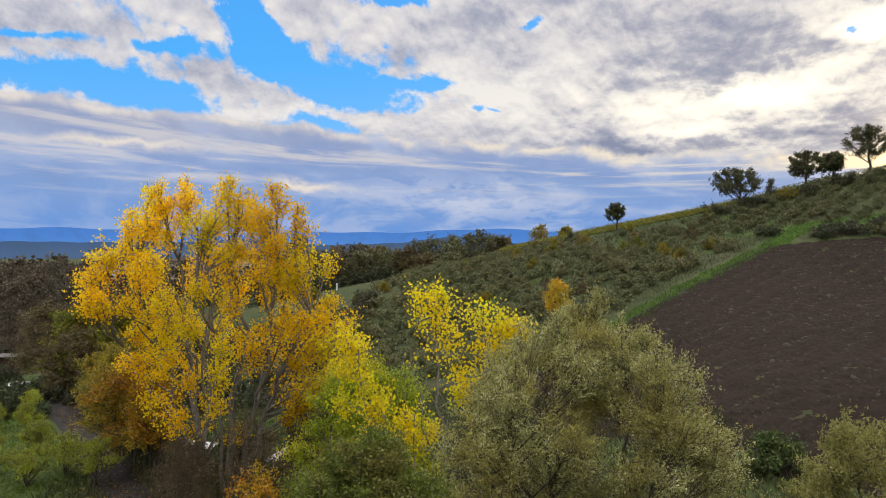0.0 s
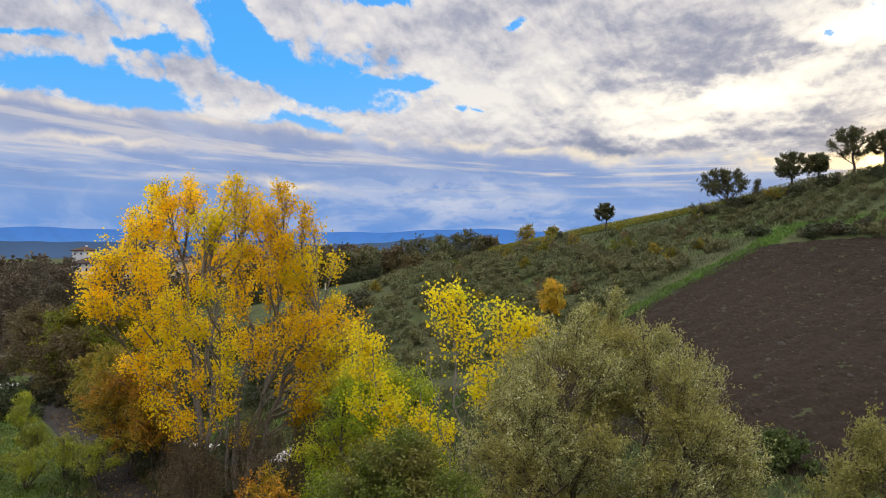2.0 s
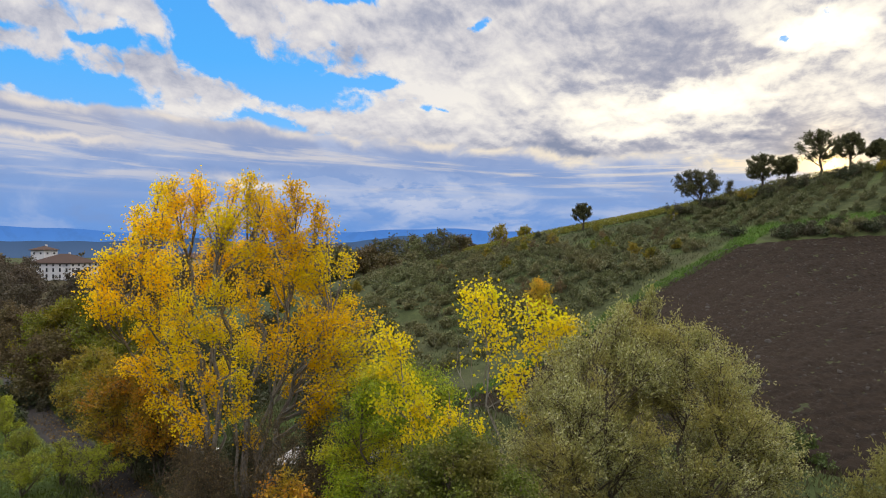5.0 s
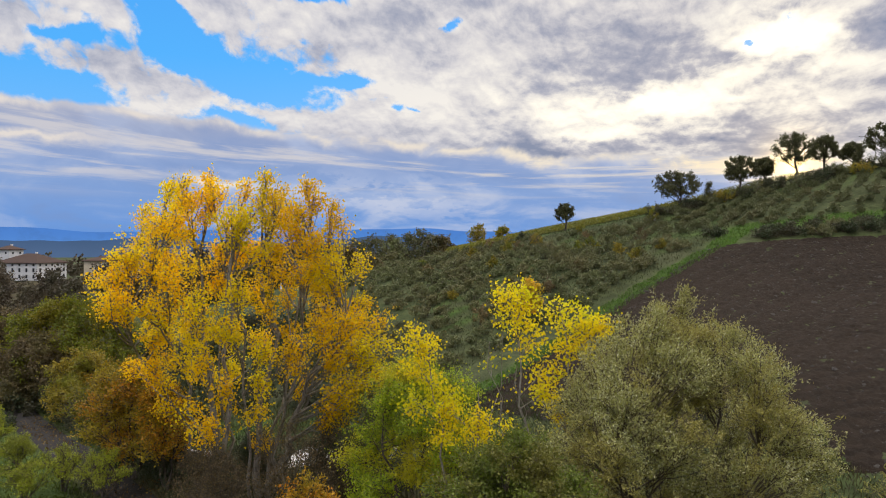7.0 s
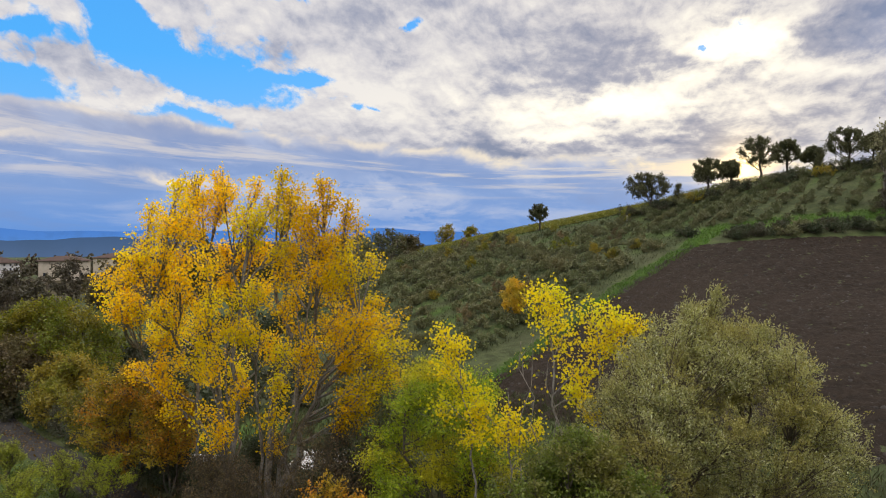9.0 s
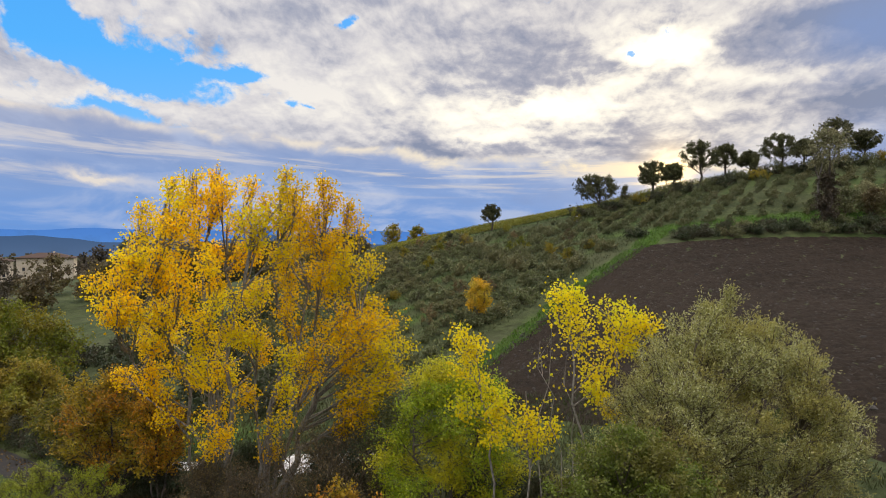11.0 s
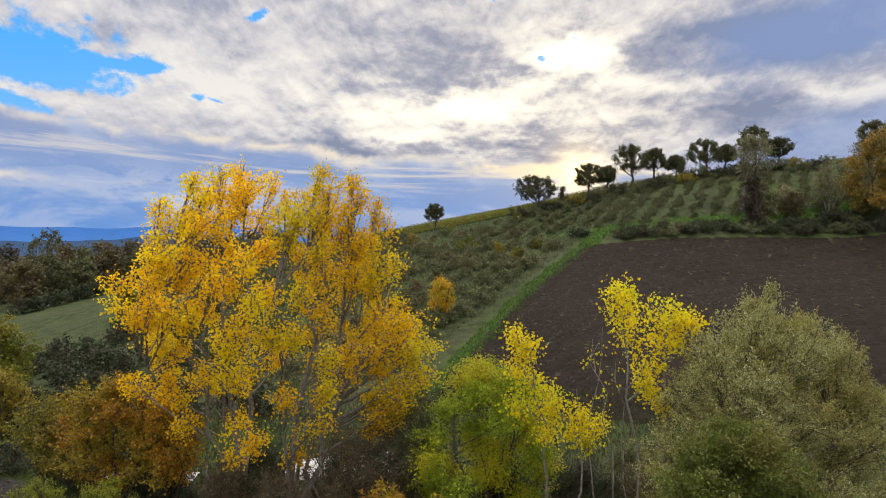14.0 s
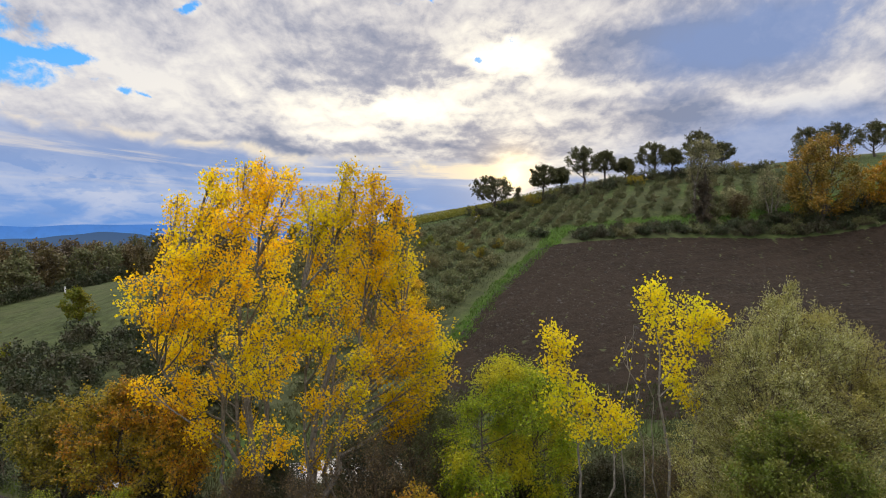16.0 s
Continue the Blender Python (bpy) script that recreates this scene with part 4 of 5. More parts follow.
tree("poplar_sapling", (-2.3, 25.0), "young poplar with lemon yellow and green leaves", "tree",
     plant(42, [(0, 0, -0.9, 0.2, 8.0), (0.2, 0, 0.9, -0.3, 6.4)], [(-1.4, 0.2, 8.3, 0.40, 0.44, 0.70), (-0.9, 0.2, 7.9, 0.50, 0.46, 0.55), (-1.3, 0.2, 7.2, 0.62, 0.58, 0.55), (-0.8, 0.1, 6.6, 0.70, 0.58, 0.55), (-0.1, -0.1, 6.1, 0.66, 0.62, 0.52), (0.9, -0.4, 5.5, 0.72, 0.66, 0.50), (1.7, -0.4, 5.0, 0.72, 0.60, 0.50), (0.6, -0.5, 4.9, 0.85, 0.70, 0.52), (-0.4, -0.4, 4.9, 0.91, 0.72, 0.46), (1.3, -0.2, 4.4, 0.78, 0.72, 0.57), (-1.3, 0.0, 5.9, 0.6, 0.5, 0.5), (-0.2, -0.2, 5.8, 0.7, 0.6, 0.5)],
           (0.12, 0.115), subs=11, twigs=5, per=5, twig=0.44, hang=0.3, spread=0.36, stem_r=0.06, limb_r=0.03, start=0.4), (M_BARK, M_BARK, M_SAPLING), "young poplars")

# ---- willows and bushes near the lens ----
tree("goat_willow", (4.3, 20.8), "large bushy willow with silvery grey-green narrow leaves", "tree",
     plant(51, [(0, 0, -1.2, 0.3, 7.2), (0.4, 0.2, 1.6, 0.4, 6.8), (-0.3, -0.2, -2.2, -0.6, 5.5), (0.5, -0.3, 2.8, -0.4, 5.4), (0.2, 0.4, 0.3, 1.6, 8.2)],
           dome_lobes(52, 150, 0.7, 8.6, 5.3, 3.7, 1.0) + [(-0.3, 0.9, 9.2, 0.3, 0.3, 0.8), (0.7, 0.8, 9.3, 0.35, 0.35, 0.7), (-1.7, 0.6, 8.4, 0.4, 0.4, 0.7), (1.9, 0.4, 8.5, 0.4, 0.4, 0.6)],
           (0.105, 0.034), subs=14, twigs=7, per=14, twig=0.55, hang=-0.1, up=0.8, stem_r=0.11, limb_r=0.045, spread=0.1), (M_DARKBARK, M_TWIG, M_WILLOW), "willows")
tree("goat_willow", (10.3, 16.4), "bushy willow with grey-green narrow leaves", "tree",
     plant(53, [(0, 0, -0.6, 0.2, 5.4), (0.3, 0.1, 1.4, 0.2, 5.2), (-0.2, 0.2, 0.2, 0.8, 6.0)], dome_lobes(54, 40, 0.8, 6.4, 2.5, 2.2, 0.85),
           (0.115, 0.039), subs=13, twigs=7, per=13, twig=0.5, hang=-0.1, up=0.8, stem_r=0.09, limb_r=0.04, spread=0.1), (M_DARKBARK, M_TWIG, M_WILLOWTOP), "willows")
tree("elm_bush", (-1.7, 16.9), "leafy green bush with small fresh leaves", "bush",
     plant(55, [(0, 0, -0.5, 0.1, 6.3), (0.2, 0.1, 1.0, 0.2, 5.8), (-0.2, 0, -1.3, 0, 5.2)], dome_lobes(56, 56, 0.8, 6.9, 3.0, 2.4, 0.78, 0.6),
           (0.095, 0.055), subs=16, twigs=8, per=12, twig=0.55, hang=0.15, up=0.3, stem_r=0.07, limb_r=0.035), (M_DARKBARK, M_TWIG, M_GREENLEAF), "bushes")
tree("robinia_tree", (-3.3, 28.4), "young robinia with feathery yellow-green leaves", "tree",
     plant(57, [(0, 0, 0.2, 0.2, 6.2), (0.2, -0.1, 1.4, 0, 5.0), (-0.2, 0.1, -1.4, 0.1, 5.2)], dome_lobes(58, 42, 0.9, 6.8, 3.1, 2.5, 1.0, 0.32),
           (0.12, 0.055), subs=16, twigs=7, per=11, twig=0.7, hang=0.3, up=0.1, stem_r=0.08, limb_r=0.04), (M_DARKBARK, M_TWIG, M_ROBINIA), "robinias")
tree("ivy_bush", (14.4, 29.9), "dark green ivy-covered bush at the foot of the field", "bush",
     plant(59, [(0, 0, 0.1, 0, 1.6), (0.4, 0, 1.2, 0.2, 1.0)], round_lobes(60, 16, 0.3, 0, -0.2, 1.4, 1.9, 1.3, 0.55, 0.8, -0.1) + [(0.3, 0, 1.5, 0.6, 0.6, 0.45)],
           (0.12, 0.11), subs=12, twigs=5, per=8, twig=0.4, hang=0.4), (M_DARKBARK, M_TWIG, M_IVY), "bushes")

# ---- autumn trees along the track ----
def simple(name, at, label, cat, seed, h, rx, ry, lobes, size, leaf, mats, group="", z0=0.25, flat=0.8, stems=None, low=-0.05, dense=1.0, **kw):
    kw["subs"], kw["per"] = int(kw.get("subs", 12) * dense), int(kw.get("per", 6) * dense)
    stems = stems or [(0, 0, rx * 0.1, 0, h * 0.85), (0.1, 0.1, -rx * 0.4, ry * 0.2, h * 0.7), (0, -0.1, rx * 0.45, -ry * 0.1, h * 0.7)]
    return tree(name, at, label, cat, plant(seed, stems, round_lobes(seed + 1, lobes, 0, 0, h * z0, h * 0.93, rx, ry, size, flat, low), leaf, **kw), mats, group)


simple("field_maple", (-17.6, 37.8), "small maple with russet and orange autumn leaves", "tree", 61, 6.4, 2.8, 2.4, 30, 0.95, (0.12, 0.10), (M_DARKBARK, M_TWIG, M_RUSSET), "autumn trees", z0=0.3, subs=11, twigs=5, per=6, twig=0.6, stem_r=0.08, dense=1.45)
simple("field_maple", (-20.0, 42.0), "small maple with ochre and green autumn leaves", "tree", 63, 4.8, 2.4, 2.3, 26, 0.95, (0.13, 0.11), (M_DARKBARK, M_TWIG, M_OCHRE), "autumn trees", z0=0.25, subs=11, twigs=5, per=6, twig=0.6, stem_r=0.08, dense=1.45)
simple("field_maple", (-15.3, 35.8), "small maple with russet and orange autumn leaves", "tree", 65, 5.4, 1.8, 1.8, 18, 0.8, (0.12, 0.10), (M_DARKBARK, M_TWIG, M_RUSSET), "autumn trees", z0=0.35, subs=10, twigs=5, per=5, twig=0.6, stem_r=0.06, dense=1.45)
simple("brown_tree", (-31.3, 58.5), "broad tree with thin brown autumn leaves beside the track", "tree", 67, 5.6, 3.6, 3.2, 36, 1.1, (0.20, 0.15), (M_DARKBARK, M_TWIG, M_BROWN), "autumn trees", z0=0.2, subs=12, twigs=6, per=5, twig=0.9, stem_r=0.14, limb_r=0.06, dense=1.45)
simple("brown_tree", (-39.5, 68.0), "airy tree with thin brown autumn leaves beside the track", "tree", 69, 7.6, 4.0, 3.8, 36, 1.3, (0.18, 0.13), (M_DARKBARK, M_TWIG, M_BROWN), "autumn trees", z0=0.2, subs=12, twigs=6, per=5, twig=0.9, stem_r=0.14, limb_r=0.06, dense=1.45)
simple("green_maple", (-30.3, 61.5), "rounded maple turning from green to yellow", "tree", 71, 8.4, 6.0, 5.2, 52, 1.5, (0.20, 0.16), (M_DARKBARK, M_TWIG, M_MAPLE), "autumn trees", z0=0.2, subs=13, twigs=6, per=6, twig=0.9, stem_r=0.15, limb_r=0.06, dense=1.45)
simple("green_maple", (-25.5, 52.0), "bush turning from green to ochre", "bush", 73, 5.0, 2.6, 2.4, 24, 1.0, (0.16, 0.13), (M_DARKBARK, M_TWIG, M_OCHRE), "autumn trees", z0=0.15, subs=12, twigs=5, per=6, twig=0.7, dense=1.45)
# the last two dark bushes fill in the shaded gap under the maples
for i, (bx, by, h, w, mat) in enumerate(((-8.7, 30.6, 4.6, 2.2, M_TWIGGY), (-6.6, 31.8, 4.4, 1.8, M_TWIGGY), (-11.5, 30.6, 3.2, 1.7, M_TWIGGY), (-13.2, 33.4, 2.6, 1.2, M_TWIGGY), (-5.0, 31.4, 5.6, 1.5, M_SCRUB), (-4.6, 34.6, 3.4, 2.0, M_DARKLEAF), (-7.2, 35.5, 2.6, 1.8, M_DARKLEAF), (-11.0, 36.8, 2.2, 1.5, M_DARKLEAF), (0.6, 27.0, 2.2, 1.6, M_DARKLEAF), (2.8, 25.6, 2.4, 1.6, M_TWIGGY), (-1.2, 30.8, 2.0, 1.5, M_DARKLEAF), (4.5, 28.5, 1.8, 1.6, M_SCRUB), (-15.6, 37.6, 2.0, 1.3, M_DARKLEAF), (-12.6, 34.0, 1.8, 1.0, M_DARKLEAF))):
    simple("thicket_bush", (bx, by), "twiggy bush with sparse brown leaves under the poplars" if mat is M_TWIGGY else "dense dark bush beside the stream", "bush", 80 + 2 * i, h, w, w * 0.9, 18, 0.75, (0.085, 0.06), (M_TWIG, M_TWIG, mat), "thicket bushes", z0=0.15, subs=10, twigs=6, per=2 if mat is M_TWIGGY else 8, twig=0.7, stem_r=0.05, limb_r=0.04, dense=1.3, fine=mat is M_TWIGGY)
for i, (bx, by) in enumerate(((-6.9, 25.3), (-7.7, 28.2))):
    simple("orange_bush", (bx, by), "low bush with bright orange leaves", "bush", 110 + 2 * i, 3.0 - 0.4 * i, 1.1, 1.0, 12, 0.5, (0.11, 0.09), (M_TWIG, M_TWIG, M_RUSSET), "orange bushes", z0=0.3, subs=10, twigs=5, per=6, twig=0.4, stem_r=0.04)
# hedge bushes, dark leaves also standing in for shade beneath the maples
for i in range(11):
    t = i / 10
    simple("track_bush", (-34.2 + 18.9 * t + 0.3 * math.sin(9 * t), 62.0 - 25.5 * t), "dark bush of the hedge beside the track, filling in shade under the maples", "bush", 900 + 2 * i, 2.1 + 0.5 * math.sin(5 * i), 1.2, 1.2, 12, 0.6, (0.11, 0.08), (M_TWIG, M_TWIG, M_DARKLEAF), "track hedge", z0=0.1, subs=8, twigs=4, per=6, twig=0.5, fine=False)
OLIVES = ((-17.9, 34.6, 2.5, 1.35), (-20.4, 36.4, 2.2, 1.35), (-21.6, 34.9, 1.9, 1.2), (-28.0, 45.2, 2.2, 0.8), (-24.9, 41.2, 1.7, 0.95), (-26.4, 39.4, 1.9, 0.9), (-31.2, 46.6, 2.0, 0.8), (-31.5, 51.5, 2.0, 0.8), (-24.4, 36.4, 1.6, 0.8))
for i, (bx, by, h, w) in enumerate(OLIVES):
    simple("olive_tree", (bx, by), "small olive tree with yellow-green leaves on mown grass", "tree", 120 + 2 * i, h, w, w, 13, 0.36 * w, (0.085, 0.034), (M_DARKBARK, M_TWIG, M_OLIVE), "olive trees", z0=0.42, subs=10, twigs=6, per=8, twig=0.35, stem_r=0.055)

# ---- the ridge ----
OAKS = ((29.0, 112.7, 4.7, 2.0), (48.3, 111.0, 6.6, 4.3), (59.2, 110.0, 6.7, 3.0), (64.2, 111.0, 5.2, 2.2), (70.7, 112.0, 8.4, 3.7), (76.2, 111.5, 6.8, 2.6), (81.0, 111.0, 4.6, 2.2),
        (82.0, 104.0, 7.4, 3.7), (87.5, 104.0, 5.4, 2.2), (92.4, 102.0, 8.8, 3.8), (97.0, 100.0, 6.0, 3.0), (111.0, 90.0, 8.0, 3.8), (117.0, 88.0, 8.2, 4.6), (125.0, 85.0, 7.6, 4.2))
for i, (bx, by, h, w) in enumerate(OAKS):
    simple("oak_tree", (bx, by), "dark oak standing on the ridge against the sky", "tree", 200 + 2 * i, h, w, w * 0.9, 19 if i == 0 else 30, max(0.42, w * 0.25), (0.20, 0.16), (M_DARKBARK, M_DARKBARK, M_OAK), "ridge oaks", z0=0.46 if i == 0 else 0.42, flat=0.7, low=-0.04,
           stems=[(0, 0, 0.1 * w, 0, h * 0.8)], subs=11, twigs=5, per=7, twig=0.55, stem_r=0.022 * h + 0.08, limb_r=0.07, start=0.4, fine=False)
for i, (bx, by, h) in enumerate(((53.8, 110.5, 3.4), (79.0, 107.0, 2.6))):
    simple("young_conifer", (bx, by), "small dark conifer between the ridge oaks", "tree", 240 + 2 * i, h, 1.0, 1.0, 14, 0.45, (0.2, 0.1), (M_DARKBARK, M_DARKBARK, M_OAK), "conifers", z0=0.1, stems=[(0, 0, 0, 0, h * 0.95)], subs=8, twigs=4, per=5, low=-0.3)
for i in range(26):
    t = i / 25
    bx, by = 44 + 58 * t, 109.0 - 0.6 * i * t + float(rng.normal(0, 0.8))
    h = (0.8 if bx < 58 else 1.5) + 0.9 * float(rng.random())
    simple("hedge_bush", (bx, by), "dark bush of the overgrown bank under the oaks", "bush", 250 + 2 * i, h, 2.4, 1.8, 12, 0.85, (0.2, 0.16), (M_TWIG, M_TWIG, M_OCHRE if i % 9 == 5 else M_SCRUB if i % 3 == 1 else M_DARKLEAF), "bank bushes", z0=0.15, subs=7, twigs=4, per=5, twig=0.6, fine=False)
simple("orange_tree", (88.0, 73.0), "large tree with rusty orange autumn crown", "tree", 310, 14.6, 6.6, 5.6, 40, 1.9, (0.32, 0.26), (M_DARKBARK, M_TWIG, M_AMBER), "autumn trees", z0=0.12, subs=12, twigs=6, per=5, twig=1.2, stem_r=0.25, limb_r=0.09)
simple("orange_tree", (98.0, 68.0), "bush with rusty autumn leaves beside the field", "tree", 312, 8.0, 5.0, 4.5, 26, 1.6, (0.34, 0.28), (M_DARKBARK, M_TWIG, M_RUSSET), "autumn trees", z0=0.1, subs=10, twigs=6, per=5, twig=1.2, stem_r=0.2, limb_r=0.08)
tree("ivy_clad_tree", (68.9, 80.4), "tall tree, trunk thick with withered brown ivy", "tree",
     plant(314, [(0, 0, 0.4, 0, 12.0)], [(0.2 * math.sin(k), 0.2, 0.8 + 0.66 * k, 2.3 - 0.08 * k, 2.3 - 0.08 * k, 0.9) for k in range(11)], (0.26, 0.2), subs=22, twigs=5, per=6, twig=0.5, stem_r=0.35, limb_r=0.06, out=0.2),
     (M_DARKBARK, M_TWIG, M_WOOD))
simple("pale_tree", (69.6, 81.4), "slender tree with thin pale yellowish leaves", "tree", 316, 15.0, 3.2, 3.0, 22, 1.2, (0.26, 0.2), (M_BARK, M_TWIG, M_PALE), "", z0=0.55, subs=9, twigs=5, per=4, twig=1.0, stem_r=0.2, limb_r=0.07)
simple("pale_tree", (82.0, 77.8), "bare slender tree with a few pale leaves", "tree", 318, 9.0, 2.8, 2.6, 18, 1.0, (0.22, 0.16), (M_BARK, M_TWIG, M_PALE), "", z0=0.35, subs=8, twigs=6, per=2, twig=1.0, stem_r=0.14, limb_r=0.06)
for i in range(60):
    t = (i // 3) / 19
    e = CORNER * (1 - t) + np.array((101.0, 61.5)) * t + np.array((0.4, 0.9)) + np.array((0.0, 3.2)) * math.sin(math.pi * t) ** 0.8 + rng.normal(0, 0.3, 2) + np.array((0.9, 1.9)) * (i % 3)
    if line_distance(LANE, e[0], e[1]) < 2.3:
        continue
    simple("bramble_thicket", tuple(float(q) for q in e), "low tangled dark bramble along the top of the field", "bush", 330 + 2 * i, 0.9 + 0.6 * t + 0.4 * float(rng.random()), 2.2, 1.8, 12, 0.8, (0.2, 0.15), (M_TWIG, M_TWIG, M_DARKLEAF if i % 4 else M_SCRUB), "brambles", z0=0.1, flat=0.45, subs=7, twigs=4, per=6, twig=0.5, fine=False)

for i, (bx, by, h, w, mat) in enumerate(((74.5, 82.5, 4.2, 2.0, M_SCRUB), (77.5, 80.5, 4.2, 2.0, M_BROWN), (79.5, 83.5, 3.6, 2.0, M_PALE), (84.0, 80.0, 5.5, 2.6, M_SCRUB), (91.0, 79.0, 6.0, 3.0, M_SCRUB), (80.5, 75.5, 2.6, 2.2, M_DARKLEAF), (94.0, 70.5, 4.0, 2.8, M_DARKLEAF), (100.0, 84.0, 6.5, 3.4, M_SCRUB), (106.0, 87.0, 6.0, 3.4, M_DARKLEAF))):
    simple("wild_bush", (bx, by), "wild bush on the rough slope above the field", "bush", 860 + 2 * i, h, w, w * 0.9, 18, 0.4 * w, (0.24, 0.18), (M_TWIG, M_TWIG, mat), "wild bushes", z0=0.12, subs=9, twigs=4, per=5, twig=0.8, stem_r=0.07, fine=False)

# bush stands in for a small dark shape of unclear kind
simple("crest_bush", (21.3, 112.3), "small dark rounded bush standing in for an unclear dark shape on the crest", "bush", 890, 1.3, 0.7, 0.6, 9, 0.32, (0.14, 0.1), (M_TWIG, M_TWIG, M_DARKLEAF), "wild bushes", z0=0.1, subs=8, twigs=4, per=6, twig=0.3, stem_r=0.04, fine=False)

# ---- planted rows on the hillside ----
def shrub_geo(seed, h, w, n=7, per=4):
    return plant(seed, [(0, 0, 0.1, 0, h * 0.8), (0.1, 0.05, -0.3 * w, 0.1, h * 0.7)], round_lobes(seed, n, 0, 0, h * 0.15, h * 0.85, w, w, 0.38 * w + 0.12, 0.6, -0.2), (0.17, 0.11), subs=5, twigs=4, per=per + 1, twig=0.28, stem_r=0.035, limb_r=0.022, fine=False)


KINDS = []
for i in range(6):
    ob = tree("shrub", (30, 95), "grey-green shrub in a planted row on the hillside", "shrub", shrub_geo(400 + i, 0.85 + 0.1 * (i % 3), 0.85 + 0.12 * (i % 2)), (M_TWIG, M_TWIG, M_SCRUB), "planted shrubs")
    KINDS.append(ob)
for i in range(2):
    ob = tree("shrub", (30, 95), "yellowing shrub among the planted rows", "shrub", shrub_geo(410 + i, 1.9, 1.1, 10, 5), (M_TWIG, M_TWIG, (M_OCHRE, M_MAPLE)[i]), "planted shrubs")
    KINDS.append(ob)
spots = []
for row in range(-20, 26):
    d = 4.2 + 3.1 * row
    for k in range(-52, 73):
        s = 1.5 * k + float(rng.uniform(-0.4, 0.4))
        x, y = CORNER + ROW * s + ACROSS * (d + float(rng.uniform(-0.55, 0.55)))
        top = 108.5 - 0.35 * max(0, x - 70) if x > 24 else 124
        if (s <= 0 and d < 3) or (s > 0 and above_field(x, y) < 8.0) or (x > 62 and y < 84 and above_field(x, y) < 10) or y > top or x < -13 + 0.14 * abs(y - 84) or x > 100 or y < 54 or rng.random() < (0.16 + 0.2 * (wobble(x, y, 0.11, 9) > 0.4) if x < 45 else 0.04):
            continue
        if near_left_edge(np.array(float(x)), np.array(float(y))) < 2.0:
            continue
        spots.append((float(np.hypot(x + 9, y - 2)), float(x), float(y)))
spots.sort()
first = spots[:300]
used = set()
for i, (_, x, y) in enumerate(first):
    kind = int(rng.integers(0, 6)) if rng.random() > 0.03 else int(rng.integers(6, 8))
    m = pose(x, y, gz(x, y), 0, 0, float(rng.uniform(0, 360)))
    if kind in used:
        ob = copy_thing(KINDS[kind], m)
    else:
        ob = KINDS[kind]
        ob.matrix_basis = m
        used.add(kind)
    ob.scale = (1, 1, 1) if kind > 5 else (float(rng.uniform(0.7, 1.6)),) * 3


def scattered(name, places, seed, make, mat, label, category, scale=lambda x, y: 1.0):
    """Many alike plants joined into one mesh of leaves."""
    r = np.random.default_rng(seed)
    shapes = [make(seed + i) for i in range(5)]
    chunks = []
    for x, y in places:
        wv, wq = shapes[int(r.integers(5))]
        a, k = r.uniform(0, 6.28), r.uniform(0.55, 1.4) * scale(x, y)
        c, s = math.cos(a) * k, math.sin(a) * k
        v = np.stack((wv[:, 0] * c - wv[:, 1] * s + x, wv[:, 0] * s + wv[:, 1] * c + y, wv[:, 2] * k), -1)
        v[:, 2] += gz(x, y)
        chunks.append((v, wq))
    v, q = join(chunks)
    return tagged(new(name, mesh_of(name, v, q, mat)), label, category, kind="stuff")


def shrub_leaves(seed):
    w, b, l = shrub_geo(seed, 0.95, 0.9, 7, 4)
    return l


scattered("far_shrubs", [(x, y) for _, x, y in spots[300:]], 420, shrub_leaves, M_SCRUB, "grey-green shrubs in planted rows up the hillside", "shrubs")


def vine_leaves(seed):
    r = np.random.default_rng(seed)
    n = 140
    p = np.stack((r.uniform(-1, 1, n), r.normal(0, 0.25, n), r.uniform(0.2, 1.45, n)), -1)
    return kites(p, unit(r.normal(size=(n, 3))), 0.21, 0.2, r)


vines = []
for row in range(9):
    y0 = 115.0 + 2.6 * row
    for k in range(46):
        vines.append((12 + 1.7 * k, y0 + 0.02 * k))
r_turn = np.random.default_rng(5)
chunks = []
for x, y in vines:
    v, q = vine_leaves(int(r_turn.integers(6)))
    v = v + np.array((x, y, 0))
    v[:, 2] += ground(v[:, 0], v[:, 1])
    chunks.append((v, q))
v, q = join(chunks)
tagged(new("vineyard_rows", mesh_of("vineyard_rows", v, q, M_VINE)), "rows of yellow-green vines along the crest of the hill", "vineyard", kind="stuff")

rw = np.random.default_rng(77)
for i in range(34):
    x, y = float(rw.uniform(2, 44)), float(rw.uniform(62, 110))
    if (x - CORNER[0]) * ACROSS[0] + (y - CORNER[1]) * ACROSS[1] < 5:
        continue
    h = float(rw.uniform(1.0, 2.4))
    simple("weed_bush", (x, y), "thin wild bush with yellowing leaves between the rows", "bush", 1000 + 2 * i, h, 0.4 * h + 0.3, 0.4 * h + 0.3, 9, 0.32, (0.14, 0.11), (M_TWIG, M_TWIG, (M_OCHRE, M_TWIGGY, M_MAPLE, M_BROWN, M_TWIGGY)[i % 5]), "wild bushes", z0=0.2, subs=6, twigs=4, per=4, twig=0.35, stem_r=0.03, limb_r=0.02, fine=False)

